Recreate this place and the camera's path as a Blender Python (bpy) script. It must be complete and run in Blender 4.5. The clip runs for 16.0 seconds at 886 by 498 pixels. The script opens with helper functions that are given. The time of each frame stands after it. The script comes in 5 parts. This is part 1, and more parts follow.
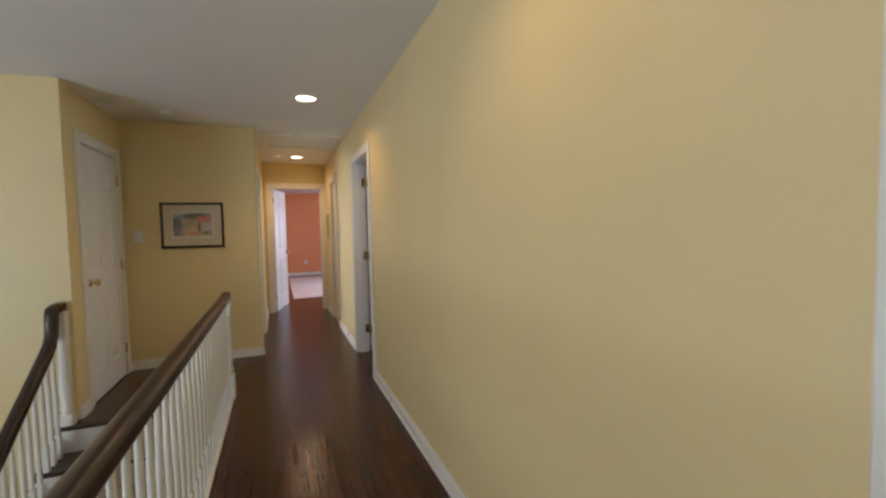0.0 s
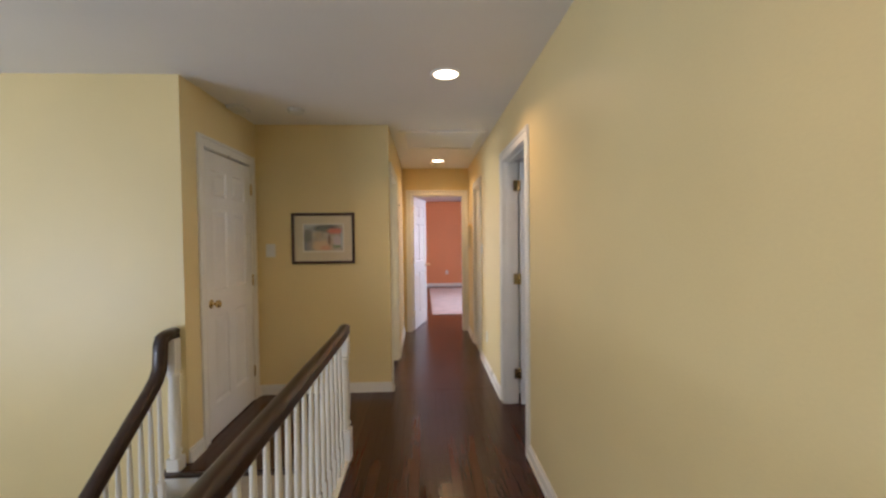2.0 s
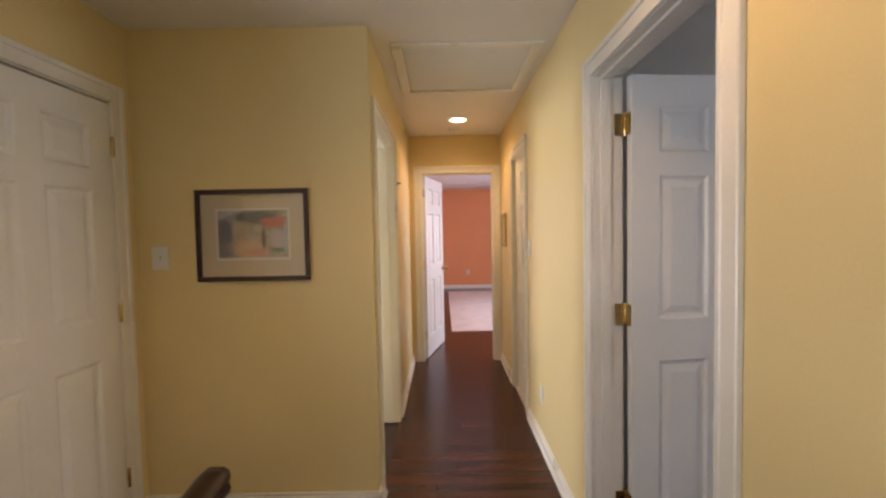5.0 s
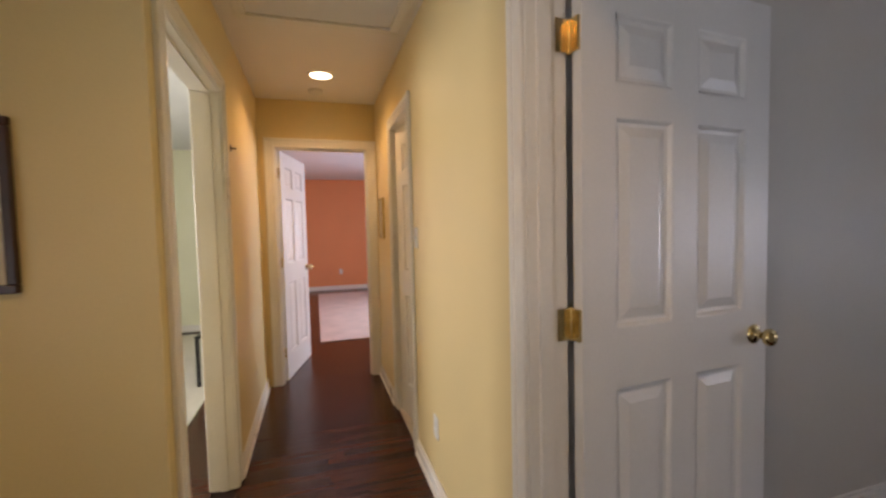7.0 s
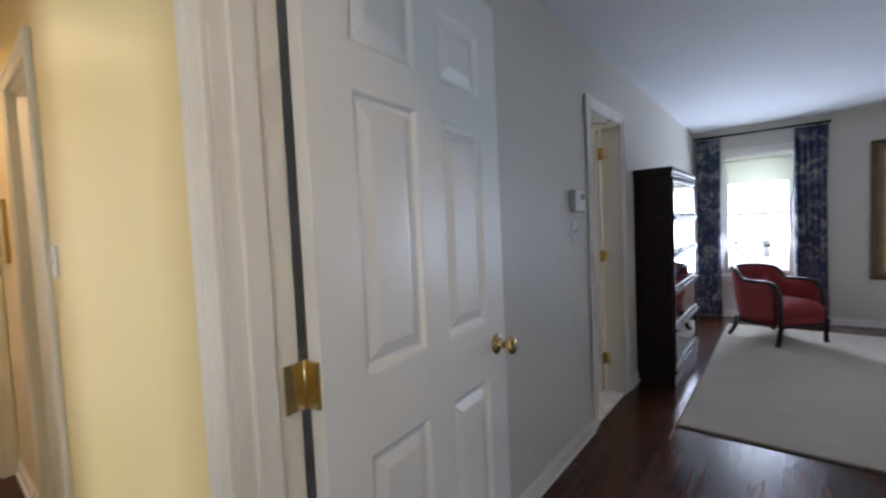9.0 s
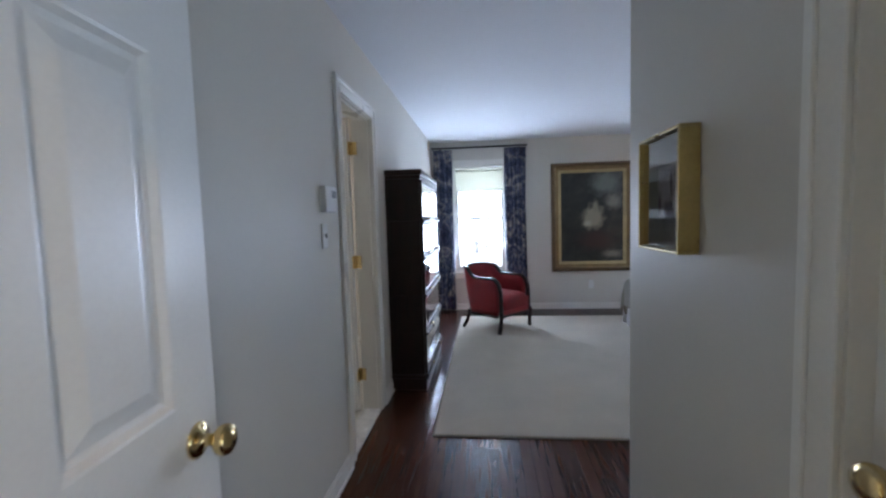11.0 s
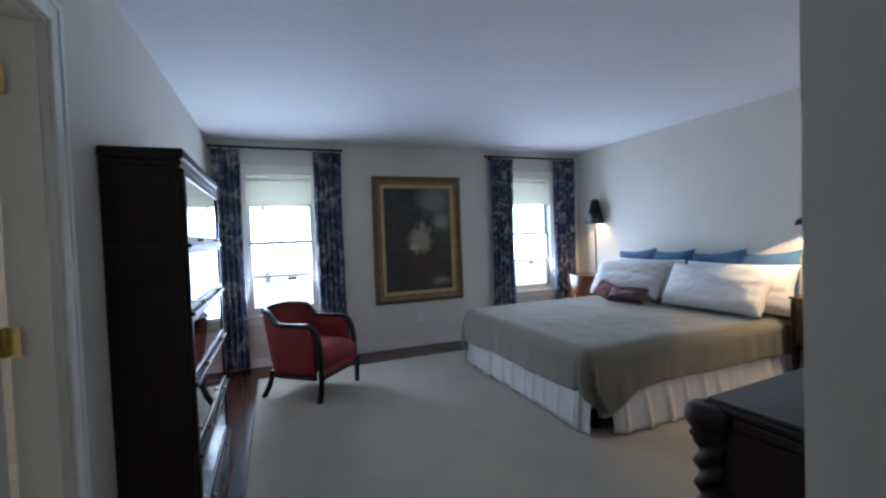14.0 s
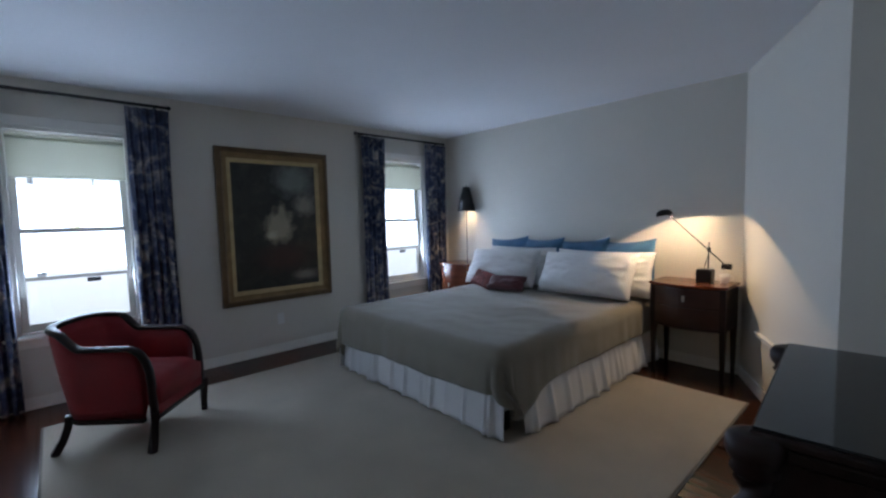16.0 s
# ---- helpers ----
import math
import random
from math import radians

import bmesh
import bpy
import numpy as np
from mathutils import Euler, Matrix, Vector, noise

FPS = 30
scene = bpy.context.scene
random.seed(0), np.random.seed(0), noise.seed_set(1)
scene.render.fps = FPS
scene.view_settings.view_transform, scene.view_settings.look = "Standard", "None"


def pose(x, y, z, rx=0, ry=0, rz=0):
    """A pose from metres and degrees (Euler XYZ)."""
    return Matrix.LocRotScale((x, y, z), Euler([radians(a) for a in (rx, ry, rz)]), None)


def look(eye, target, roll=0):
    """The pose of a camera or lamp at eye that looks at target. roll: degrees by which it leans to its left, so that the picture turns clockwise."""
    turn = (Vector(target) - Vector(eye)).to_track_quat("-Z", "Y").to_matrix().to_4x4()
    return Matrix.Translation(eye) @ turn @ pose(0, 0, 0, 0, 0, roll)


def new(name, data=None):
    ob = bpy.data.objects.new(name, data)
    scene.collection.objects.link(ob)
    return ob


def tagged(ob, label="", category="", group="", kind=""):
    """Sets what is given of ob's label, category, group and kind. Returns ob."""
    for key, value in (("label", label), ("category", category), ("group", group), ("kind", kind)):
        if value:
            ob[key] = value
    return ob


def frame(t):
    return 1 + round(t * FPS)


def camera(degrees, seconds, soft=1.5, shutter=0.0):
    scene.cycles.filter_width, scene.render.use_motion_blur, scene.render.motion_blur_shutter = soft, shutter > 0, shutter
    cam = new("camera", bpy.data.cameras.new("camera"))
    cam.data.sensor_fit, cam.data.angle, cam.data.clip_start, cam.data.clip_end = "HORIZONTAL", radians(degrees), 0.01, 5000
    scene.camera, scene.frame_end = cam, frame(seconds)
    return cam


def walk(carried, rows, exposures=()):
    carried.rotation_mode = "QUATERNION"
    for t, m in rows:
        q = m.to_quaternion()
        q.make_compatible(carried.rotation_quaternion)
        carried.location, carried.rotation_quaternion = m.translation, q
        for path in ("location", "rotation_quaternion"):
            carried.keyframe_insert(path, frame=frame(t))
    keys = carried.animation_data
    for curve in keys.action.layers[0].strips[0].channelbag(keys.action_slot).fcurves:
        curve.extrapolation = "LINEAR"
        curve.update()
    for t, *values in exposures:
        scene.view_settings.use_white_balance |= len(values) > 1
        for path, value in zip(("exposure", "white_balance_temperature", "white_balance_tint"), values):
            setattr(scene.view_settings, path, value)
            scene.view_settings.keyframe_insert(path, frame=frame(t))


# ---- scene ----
cam = camera(92.3, 16.0, soft=2.4, shutter=0.3)
PATH = [
    (0, (-0.777, -0.345, 1.34), (-0.055, 1.518, 1.239), -1.2),
    (0.5, (-0.724, -0.115, 1.365), (-0.156, 1.802, 1.303), -0.6),
    (1, (-0.682, 0.165, 1.385), (-0.248, 2.117, 1.339), -0.7),
    (1.5, (-0.677, 0.411, 1.416), (-0.405, 2.392, 1.389), -0.3),
    (2, (-0.664, 0.721, 1.416), (-0.576, 2.719, 1.36), -0.6),
    (2.5, (-0.653, 1.047, 1.398), (-0.72, 3.044, 1.303), -2.0),
    (3, (-0.621, 1.343, 1.39), (-0.807, 3.331, 1.283), -3.3),
    (3.5, (-0.626, 1.632, 1.393), (-0.801, 3.621, 1.279), -2.9),
    (4, (-0.625, 1.937, 1.405), (-0.736, 3.931, 1.295), -1.7),
    (4.2, (-0.627, 2.062, 1.418), (-0.712, 4.057, 1.31), -1.4),
    (6.3, (-0.597, 3.032, 1.377), (-0.354, 5.017, 1.333), -1.6),
    (6.5, (-0.586, 3.106, 1.363), (-0.272, 5.08, 1.296), -1.5),
    (7, (-0.545, 3.233, 1.334), (0.028, 5.147, 1.233), -1.3),
    (7.5, (-0.486, 3.331, 1.317), (0.352, 5.143, 1.203), -1.3),
    (8, (-0.422, 3.405, 1.314), (0.663, 5.081, 1.202), -1.9),
    (8.5, (-0.372, 3.47, 1.321), (0.95, 4.967, 1.22), -2.5),
    (9, (-0.314, 3.554, 1.339), (1.243, 4.806, 1.237), -2.6),
    (9.5, (-0.258, 3.609, 1.341), (1.483, 4.588, 1.245), -2.8),
    (10, (-0.17, 3.664, 1.347), (1.705, 4.349, 1.24), -2.5),
    (10.2, (-0.13, 3.682, 1.344), (1.785, 4.248, 1.233), -2.4),
    (12.3, (0.709, 3.836, 1.358), (2.695, 3.663, 1.202), -1.2),
    (12.5, (0.788, 3.849, 1.357), (2.769, 3.617, 1.213), -1.4),
    (13, (0.991, 3.869, 1.35), (2.945, 3.459, 1.235), -1.3),
    (13.5, (1.185, 3.883, 1.319), (3.099, 3.307, 1.248), -1.9),
    (14, (1.361, 3.886, 1.33), (3.222, 3.155, 1.272), -2.1),
    (14.5, (1.519, 3.919, 1.335), (3.306, 3.023, 1.273), -1.7),
    (15, (1.679, 3.955, 1.33), (3.36, 2.874, 1.248), -1.3),
    (15.5, (1.815, 3.96, 1.342), (3.387, 2.729, 1.227), -1.4),
    (16, (1.962, 3.959, 1.36), (3.432, 2.611, 1.21), -1.4),
]
walk(cam, [(t, look(eye, target, roll)) for t, eye, target, roll in PATH],
     exposures=[(0.0, -0.64, 6300, 19), (1.5, -0.52, 6350, 21), (3.0, -0.24, 6400, 22), (4.0, -0.24, 6650, 23), (7.0, -0.64, 7250, 26), (8.5, -0.47, 6450, 18),
                (10.0, -0.16, 6050, 15), (12.5, -0.1, 5800, 12), (13.5, -0.42, 5750, 11), (14.5, -0.95, 5750, 11), (15.5, -1.34, 5700, 10), (16.0, -1.42, 5750, 11)])

# ---- world and lights ----
world = bpy.data.worlds.new("world")
scene.world = world
world.use_nodes = True
wn = world.node_tree
sky = wn.nodes.new("ShaderNodeTexSky")
sky.sky_type = "NISHITA"
sky.sun_disc = False
sky.sun_elevation, sky.sun_rotation = radians(48), radians(301)
wn.nodes["Background"].inputs[1].default_value = 0.15
wn.links.new(sky.outputs[0], wn.nodes["Background"].inputs[0])

SUN = bpy.data.lights.new("sun", "SUN")
SUN.energy, SUN.angle, SUN.color = 5.0, radians(0.6), (1.0, 0.96, 0.9)
sun = new("sun", SUN)
sun.matrix_world = look((-20, 12, 28), (0, 0, 0))


def area(name, eye, target, sx, sy, watts, colour, spread=180):
    d = bpy.data.lights.new(name, "AREA")
    d.shape, d.size, d.size_y, d.energy, d.color, d.spread = "RECTANGLE", sx, sy, watts, colour, radians(spread)
    o = new(name, d)
    o.matrix_world = look(eye, target)
    return o


def spot(name, eye, target, watts, colour, angle, blend, radius):
    d = bpy.data.lights.new(name, "SPOT")
    d.energy, d.color, d.spot_size, d.spot_blend, d.shadow_soft_size = watts, colour, radians(angle), blend, radius
    o = new(name, d)
    o.matrix_world = look(eye, target)
    return o


WARM = (1.0, 0.66, 0.33)
DAY = (0.66, 0.80, 1.0)
area("window_light", (6.45, 3.82, 1.135), (0, 3.82, 3.0), 0.70, 1.16, 66, DAY)
area("window_light", (6.45, 0.65, 1.135), (0, 0.65, 3.0), 0.70, 1.16, 66, DAY)
area("foyer_window_light", (-5.9, -0.6, 0.7), (-3.8, 0.2, 3.2), 2.6, 2.2, 255, (0.68, 0.84, 1.0))
area("far_window_light", (2.4, 9.5, 1.4), (-1, 9.0, 1.0), 1.6, 1.3, 150, (0.62, 0.79, 1.0))
area("left_window_light", (-3.9, 6.0, 1.4), (-1, 6.0, 1.0), 1.2, 1.2, 105, (0.85, 0.94, 1.0))
# Added fills that brighten the two bathrooms; their actual source is unknown.
area("bath_fill_light", (3.4, 7.0, 1.6), (3.2, 5, 1.0), 0.8, 0.9, 16, (1.0, 0.93, 0.82))
area("bath_fill_light", (1.2, 7.0, 1.6), (1.0, 5, 1.0), 0.7, 0.8, 40, (0.95, 0.92, 0.8))
# The weak last one, at y -1.6, is an unseen addition behind the start.
for lx, ly, lw in ((-0.516, 3.419, 58), (-0.468, 6.444, 66), (-0.516, 0.75, 26), (-0.516, -1.6, 6)):
    spot("downlight", (lx, ly, 2.435), (lx, ly, 0), lw, WARM, 150, 0.72, 0.05)

spot("desk_lamp_light", (3.316, 0.217, 1.333), (3.139, -0.036, 0.382), 66, (1.0, 0.68, 0.36), 144, 0.07, 0.010)
spot("floor_lamp_light", (5.885, -0.06, 1.50), (5.885, -0.06, 0.0), 34, (1.0, 0.66, 0.32), 110, 0.5, 0.03)

# ---- materials ----
MATS = {}


def base(name, rough=0.5, metal=0.0):
    m = bpy.data.materials.new(name)
    m.use_nodes = True
    b = m.node_tree.nodes["Principled BSDF"]
    b.inputs["Roughness"].default_value, b.inputs["Metallic"].default_value = rough, metal
    MATS[name] = m
    return m, m.node_tree, b


def node(nt, kind, **values):
    n = nt.nodes.new(kind)
    for key, v in values.items():
        n.inputs[key].default_value = v
    return n


def coords(nt, scale=(1, 1, 1), which="Object"):
    tc = nt.nodes.new("ShaderNodeTexCoord")
    mp = nt.nodes.new("ShaderNodeMapping")
    mp.inputs["Scale"].default_value = scale
    nt.links.new(tc.outputs[which], mp.inputs["Vector"])
    return mp.outputs["Vector"]


def ramp(nt, fac, stops):
    r = nt.nodes.new("ShaderNodeValToRGB")
    while len(r.color_ramp.elements) < len(stops):
        r.color_ramp.elements.new(0.5)
    for e, (p, c) in zip(r.color_ramp.elements, stops):
        e.position, e.color = p, (*c, 1)
    nt.links.new(fac, r.inputs["Fac"])
    return r.outputs["Color"]


def mix(nt, a, b, fac, kind="MIX"):
    n = nt.nodes.new("ShaderNodeMix")
    n.data_type, n.blend_type = "RGBA", kind
    for sock, v in ((n.inputs[6], a), (n.inputs[7], b), (n.inputs[0], fac)):
        if isinstance(v, bpy.types.NodeSocket):
            nt.links.new(v, sock)
        else:
            sock.default_value = v if isinstance(v, float) else (*v, 1)
    return n.outputs[2]


def bump(nt, b, height, strength, dist=0.01):
    n = nt.nodes.new("ShaderNodeBump")
    n.inputs["Strength"].default_value, n.inputs["Distance"].default_value = strength, dist
    nt.links.new(height, n.inputs["Height"])
    nt.links.new(n.outputs[0], b.inputs["Normal"])


def plain(name, rgb, rough=0.5, metal=0.0, vary=0.08, fine=60, coarse=2.0, bumpy=0.08, sheen=0.0, coat=0.0):
    """Paint, plastic, cloth or metal with grain and slow variation."""
    m, nt, b = base(name, rough, metal)
    v = coords(nt)
    n1, n2 = node(nt, "ShaderNodeTexNoise", Scale=coarse, Detail=4.0), node(nt, "ShaderNodeTexNoise", Scale=fine, Detail=3.0)
    for n in (n1, n2):
        nt.links.new(v, n.inputs["Vector"])
    lo = tuple(c * (1 - vary) for c in rgb)
    hi = tuple(min(1, c * (1 + vary * 0.6)) for c in rgb)
    c1 = ramp(nt, n1.outputs["Fac"], [(0.3, lo), (0.7, hi)])
    c2 = ramp(nt, n2.outputs["Fac"], [(0.3, (1 - vary * 0.7,) * 3), (0.7, (1, 1, 1))])
    nt.links.new(mix(nt, c1, c2, 1.0, "MULTIPLY"), b.inputs["Base Color"])
    rr = nt.nodes.new("ShaderNodeMapRange")
    rr.inputs["To Min"].default_value, rr.inputs["To Max"].default_value = max(0.02, rough - 0.08), min(1, rough + 0.08)
    nt.links.new(n1.outputs["Fac"], rr.inputs["Value"])
    nt.links.new(rr.outputs[0], b.inputs["Roughness"])
    if bumpy:
        bump(nt, b, n2.outputs["Fac"], bumpy, 0.004)
    b.inputs["Sheen Weight"].default_value = sheen
    b.inputs["Coat Weight"].default_value = coat
    return m


def wood(name, dark, light, scale=(1, 14, 14), rough=0.3, coat=0.0, bumpy=0.1, vary=True):
    m, nt, b = base(name, rough)
    v = coords(nt, scale)
    oi = nt.nodes.new("ShaderNodeObjectInfo")
    add = nt.nodes.new("ShaderNodeVectorMath")
    add.operation = "ADD"
    mul = nt.nodes.new("ShaderNodeMath")
    mul.operation = "MULTIPLY"
    mul.inputs[1].default_value = 37.0
    nt.links.new(oi.outputs["Random"], mul.inputs[0])
    nt.links.new(v, add.inputs[0])
    nt.links.new(mul.outputs[0], add.inputs[1])
    n1 = node(nt, "ShaderNodeTexNoise", Scale=1.6, Detail=6.0, Distortion=0.8)
    n2 = node(nt, "ShaderNodeTexNoise", Scale=5.0, Detail=4.0)
    for n in (n1, n2):
        nt.links.new(add.outputs[0], n.inputs["Vector"])
    mid = tuple((a + c) / 2 for a, c in zip(dark, light))
    c1 = ramp(nt, n1.outputs["Fac"], [(0.3, dark), (0.52, mid), (0.72, light)])
    c2 = ramp(nt, n2.outputs["Fac"], [(0.35, (0.86, 0.85, 0.84)), (0.6, (1, 1, 1))])
    col = mix(nt, c1, c2, 1.0, "MULTIPLY")
    if vary:
        tint = ramp(nt, oi.outputs["Random"], [(0.0, (0.70, 0.69, 0.68)), (0.5, (0.92, 0.92, 0.92)), (1.0, (1.22, 1.2, 1.17))])
        col = mix(nt, col, tint, 1.0, "MULTIPLY")
    nt.links.new(col, b.inputs["Base Color"])
    rr = nt.nodes.new("ShaderNodeMapRange")
    rr.inputs["To Min"].default_value, rr.inputs["To Max"].default_value = max(0.05, rough - 0.02), rough + 0.04
    nt.links.new(n2.outputs["Fac"], rr.inputs["Value"])
    nt.links.new(rr.outputs[0], b.inputs["Roughness"])
    if bumpy:
        bump(nt, b, n2.outputs["Fac"], bumpy, 0.003)
    b.inputs["Coat Weight"].default_value = coat
    b.inputs["Coat Roughness"].default_value = 0.15
    return m


def island_wood(name, dark, light, scale, rough):
    """Floor strips in one mesh: each island gets its own tone."""
    m = wood(name, dark, light, scale, rough, bumpy=0.0, vary=False)
    nt = m.node_tree
    b = nt.nodes["Principled BSDF"]
    col = b.inputs["Base Color"].links[0].from_socket
    geo = nt.nodes.new("ShaderNodeNewGeometry")
    tint = ramp(nt, geo.outputs["Random Per Island"], [(0.0, (0.74, 0.72, 0.72)), (0.5, (0.9, 0.9, 0.9)), (1.0, (1.1, 1.06, 1.02))])
    nt.links.new(mix(nt, col, tint, 1.0, "MULTIPLY"), b.inputs["Base Color"])
    return m


def emit(name, rgb, strength):
    m, nt, b = base(name)
    b.inputs["Base Color"].default_value = (*rgb, 1)
    b.inputs["Emission Color"].default_value = (*rgb, 1)
    b.inputs["Emission Strength"].default_value = strength
    return m


YELLOW = plain("yellow_wall_paint", (0.785, 0.635, 0.325), 0.42, vary=0.05, fine=140, coarse=1.1, bumpy=0.06)
GREYWALL = plain("off_white_wall_paint", (0.66, 0.63, 0.56), 0.5, vary=0.04, fine=140, coarse=1.1, bumpy=0.06)
HALLCEIL = plain("warm_white_ceiling_paint", (0.86, 0.83, 0.79), 0.75, vary=0.03, fine=160, coarse=1.2, bumpy=0.1)
CEIL = plain("ceiling_paint", (0.75, 0.76, 0.785), 0.75, vary=0.03, fine=160, coarse=1.2, bumpy=0.1)
ORANGE = plain("terracotta_wall_paint", (0.78, 0.305, 0.125), 0.6, vary=0.05, fine=140, coarse=1.0, bumpy=0.1)
GREENISH = plain("pale_green_wall_paint", (0.72, 0.72, 0.53), 0.55, vary=0.04, fine=140, bumpy=0.1)
TRIM = plain("white_gloss_trim_paint", (0.82, 0.80, 0.74), 0.3, vary=0.05, fine=90, coarse=3.0, bumpy=0.015)
DOORPAINT = plain("white_door_paint", (0.82, 0.81, 0.77), 0.33, vary=0.05, fine=110, coarse=2.5, bumpy=0.03)
BRASS = plain("polished_brass", (0.74, 0.57, 0.28), 0.2, 1.0, vary=0.15, fine=90, coarse=18, bumpy=0.05)
FLOORBASE = plain("dark_floor_seams", (0.028, 0.011, 0.006), 0.6, vary=0.2)
PLANK_Y = wood("dark_red_oak_strip", (0.050, 0.0155, 0.0078), (0.082, 0.027, 0.013), (26, 1.2, 26), 0.24, bumpy=0.0)
PLANK_X = wood("dark_red_oak_strip_across", (0.050, 0.0155, 0.0078), (0.082, 0.027, 0.013), (1.2, 26, 26), 0.24, bumpy=0.0)
STRIPS = island_wood("dark_red_oak_strips", (0.046, 0.014, 0.0075), (0.082, 0.026, 0.012), (1.2, 26, 26), 0.21)
for m in (PLANK_X, PLANK_Y, STRIPS):
    m.node_tree.nodes["Principled BSDF"].inputs["Specular IOR Level"].default_value = 0.36
RAIL = wood("walnut_stained_rail", (0.018, 0.008, 0.005), (0.046, 0.020, 0.011), (14, 1.5, 14), 0.3, coat=0.08, vary=False)
EBONY = wood("ebonised_wood", (0.0085, 0.0034, 0.0026), (0.021, 0.0078, 0.0058), (9, 9, 2), 0.42, bumpy=0.03, vary=False)
EBONY.node_tree.nodes["Principled BSDF"].inputs["Specular IOR Level"].default_value = 0.3
CHERRY = wood("cherry_wood", (0.10, 0.026, 0.011), (0.17, 0.048, 0.020), (1.5, 6, 8), 0.25, coat=0.4, vary=False)
# Cherry with the shade of the unlit drawer fronts put into its colour.
SHADEDCHERRY = wood("shaded_cherry_wood", (0.030, 0.009, 0.006), (0.048, 0.014, 0.008), (1.5, 4, 8), 0.28, coat=0.3, vary=False)
CARPET = plain("beige_stair_carpet", (0.46, 0.36, 0.24), 0.95, vary=0.2, fine=220, coarse=9, bumpy=0.6, sheen=0.3)
RUG = plain("cream_wool_rug", (0.42, 0.365, 0.275), 0.95, vary=0.10, fine=260, coarse=3.2, bumpy=0.6, sheen=0.3)
RUGEDGE = plain("dark_rug_binding", (0.20, 0.18, 0.15), 0.9, vary=0.2)
RED = plain("red_velvet", (0.235, 0.010, 0.013), 0.7, vary=0.16, fine=160, coarse=6, bumpy=0.25)
TAUPE = plain("taupe_wool_blanket", (0.235, 0.208, 0.158), 0.9, vary=0.10, fine=190, coarse=5, bumpy=0.5, sheen=0.3)
LINEN = plain("white_cotton", (0.78, 0.77, 0.76), 0.8, vary=0.05, fine=120, coarse=6, bumpy=0.25, sheen=0.2)
BLUE = plain("blue_cotton", (0.035, 0.12, 0.24), 0.8, vary=0.14, fine=150, coarse=7, bumpy=0.3, sheen=0.3)
DARKRED = plain("maroon_silk", (0.095, 0.008, 0.011), 0.55, vary=0.25, fine=120, coarse=14, bumpy=0.25, sheen=0.3)
BLACK = plain("black_metal", (0.012, 0.012, 0.013), 0.35, 0.4, vary=0.2, fine=120, bumpy=0.05)
WHITEPL = plain("white_plastic", (0.75, 0.75, 0.73), 0.4, vary=0.04, fine=150, bumpy=0.04)
TILE = plain("pale_floor_tile", (0.6, 0.57, 0.5), 0.35, vary=0.12, fine=50, coarse=6, bumpy=0.1)
MARBLE = plain("pale_marble", (0.74, 0.72, 0.68), 0.25, vary=0.16, fine=40, coarse=9, bumpy=0.0)
COVEGILT = plain("darkened_gilt", (0.26, 0.175, 0.08), 0.42, 0.5, vary=0.2, fine=70, coarse=12, bumpy=0.4)
GILT = plain("aged_gilt", (0.50, 0.39, 0.20), 0.4, 0.4, vary=0.16, fine=70, coarse=12, bumpy=0.4)
DARKGILT = plain("dark_bronze_gilt", (0.14, 0.09, 0.042), 0.42, 0.4, vary=0.2, fine=70, coarse=12, bumpy=0.4)
BRASSFRAME = plain("thin_gold_frame", (0.55, 0.43, 0.18), 0.3, 0.8, vary=0.15, fine=90, coarse=9, bumpy=0.1)
LAMPGLOW = emit("lamp_lens", (1.0, 0.82, 0.55), 14.0)
LAMPTRIM = plain("white_lamp_trim", (0.8, 0.79, 0.76), 0.4, vary=0.03)
SHADE = plain("cream_roller_shade", (0.76, 0.75, 0.66), 0.85, vary=0.05, fine=200, coarse=4, bumpy=0.2)
nt = SHADE.node_tree
tl = node(nt, "ShaderNodeBsdfTranslucent", Color=(0.86, 0.87, 0.78, 1))
ms = node(nt, "ShaderNodeMixShader", Fac=0.55)
nt.links.new(nt.nodes["Principled BSDF"].outputs[0], ms.inputs[1])
nt.links.new(tl.outputs[0], ms.inputs[2])
nt.links.new(ms.outputs[0], nt.nodes["Material Output"].inputs["Surface"])


def glass(name, rgb=(1, 1, 1), rough=0.02):
    m, nt, b = base(name, rough)
    b.inputs["Base Color"].default_value = (*rgb, 1)
    b.inputs["Transmission Weight"].default_value = 1.0
    b.inputs["IOR"].default_value = 1.45
    return m


GLASS = glass("clear_glass")

# ---- mesh helpers ----


def bmnew():
    return bmesh.new()


def box(bm, a, b, bevel=0.0, seg=1):
    """A box from corner a to corner b; its own edges are rounded where bevel is given."""
    lo = [min(p, q) for p, q in zip(a, b)]
    hi = [max(p, q) for p, q in zip(a, b)]
    vs = [bm.verts.new((x, y, z)) for x in (lo[0], hi[0]) for y in (lo[1], hi[1]) for z in (lo[2], hi[2])]
    fs = [bm.faces.new([vs[i] for i in f]) for f in ((0, 1, 3, 2), (4, 6, 7, 5), (0, 4, 5, 1), (2, 3, 7, 6), (0, 2, 6, 4), (1, 5, 7, 3))]
    if bevel > 0:
        es = {e for f in fs for e in f.edges}
        bmesh.ops.bevel(bm, geom=list(es), offset=bevel, segments=seg, affect="EDGES", profile=0.5)
    return bm


def boxes(*pairs, bevel=0.0, seg=1):
    bm = bmnew()
    for a, b in pairs:
        if bevel:
            t = bmnew()
            box(t, a, b, bevel, seg)
            me = bpy.data.meshes.new("t")
            t.to_mesh(me)
            t.free()
            bm.from_mesh(me)
            bpy.data.meshes.remove(me)
        else:
            box(bm, a, b)
    return bm


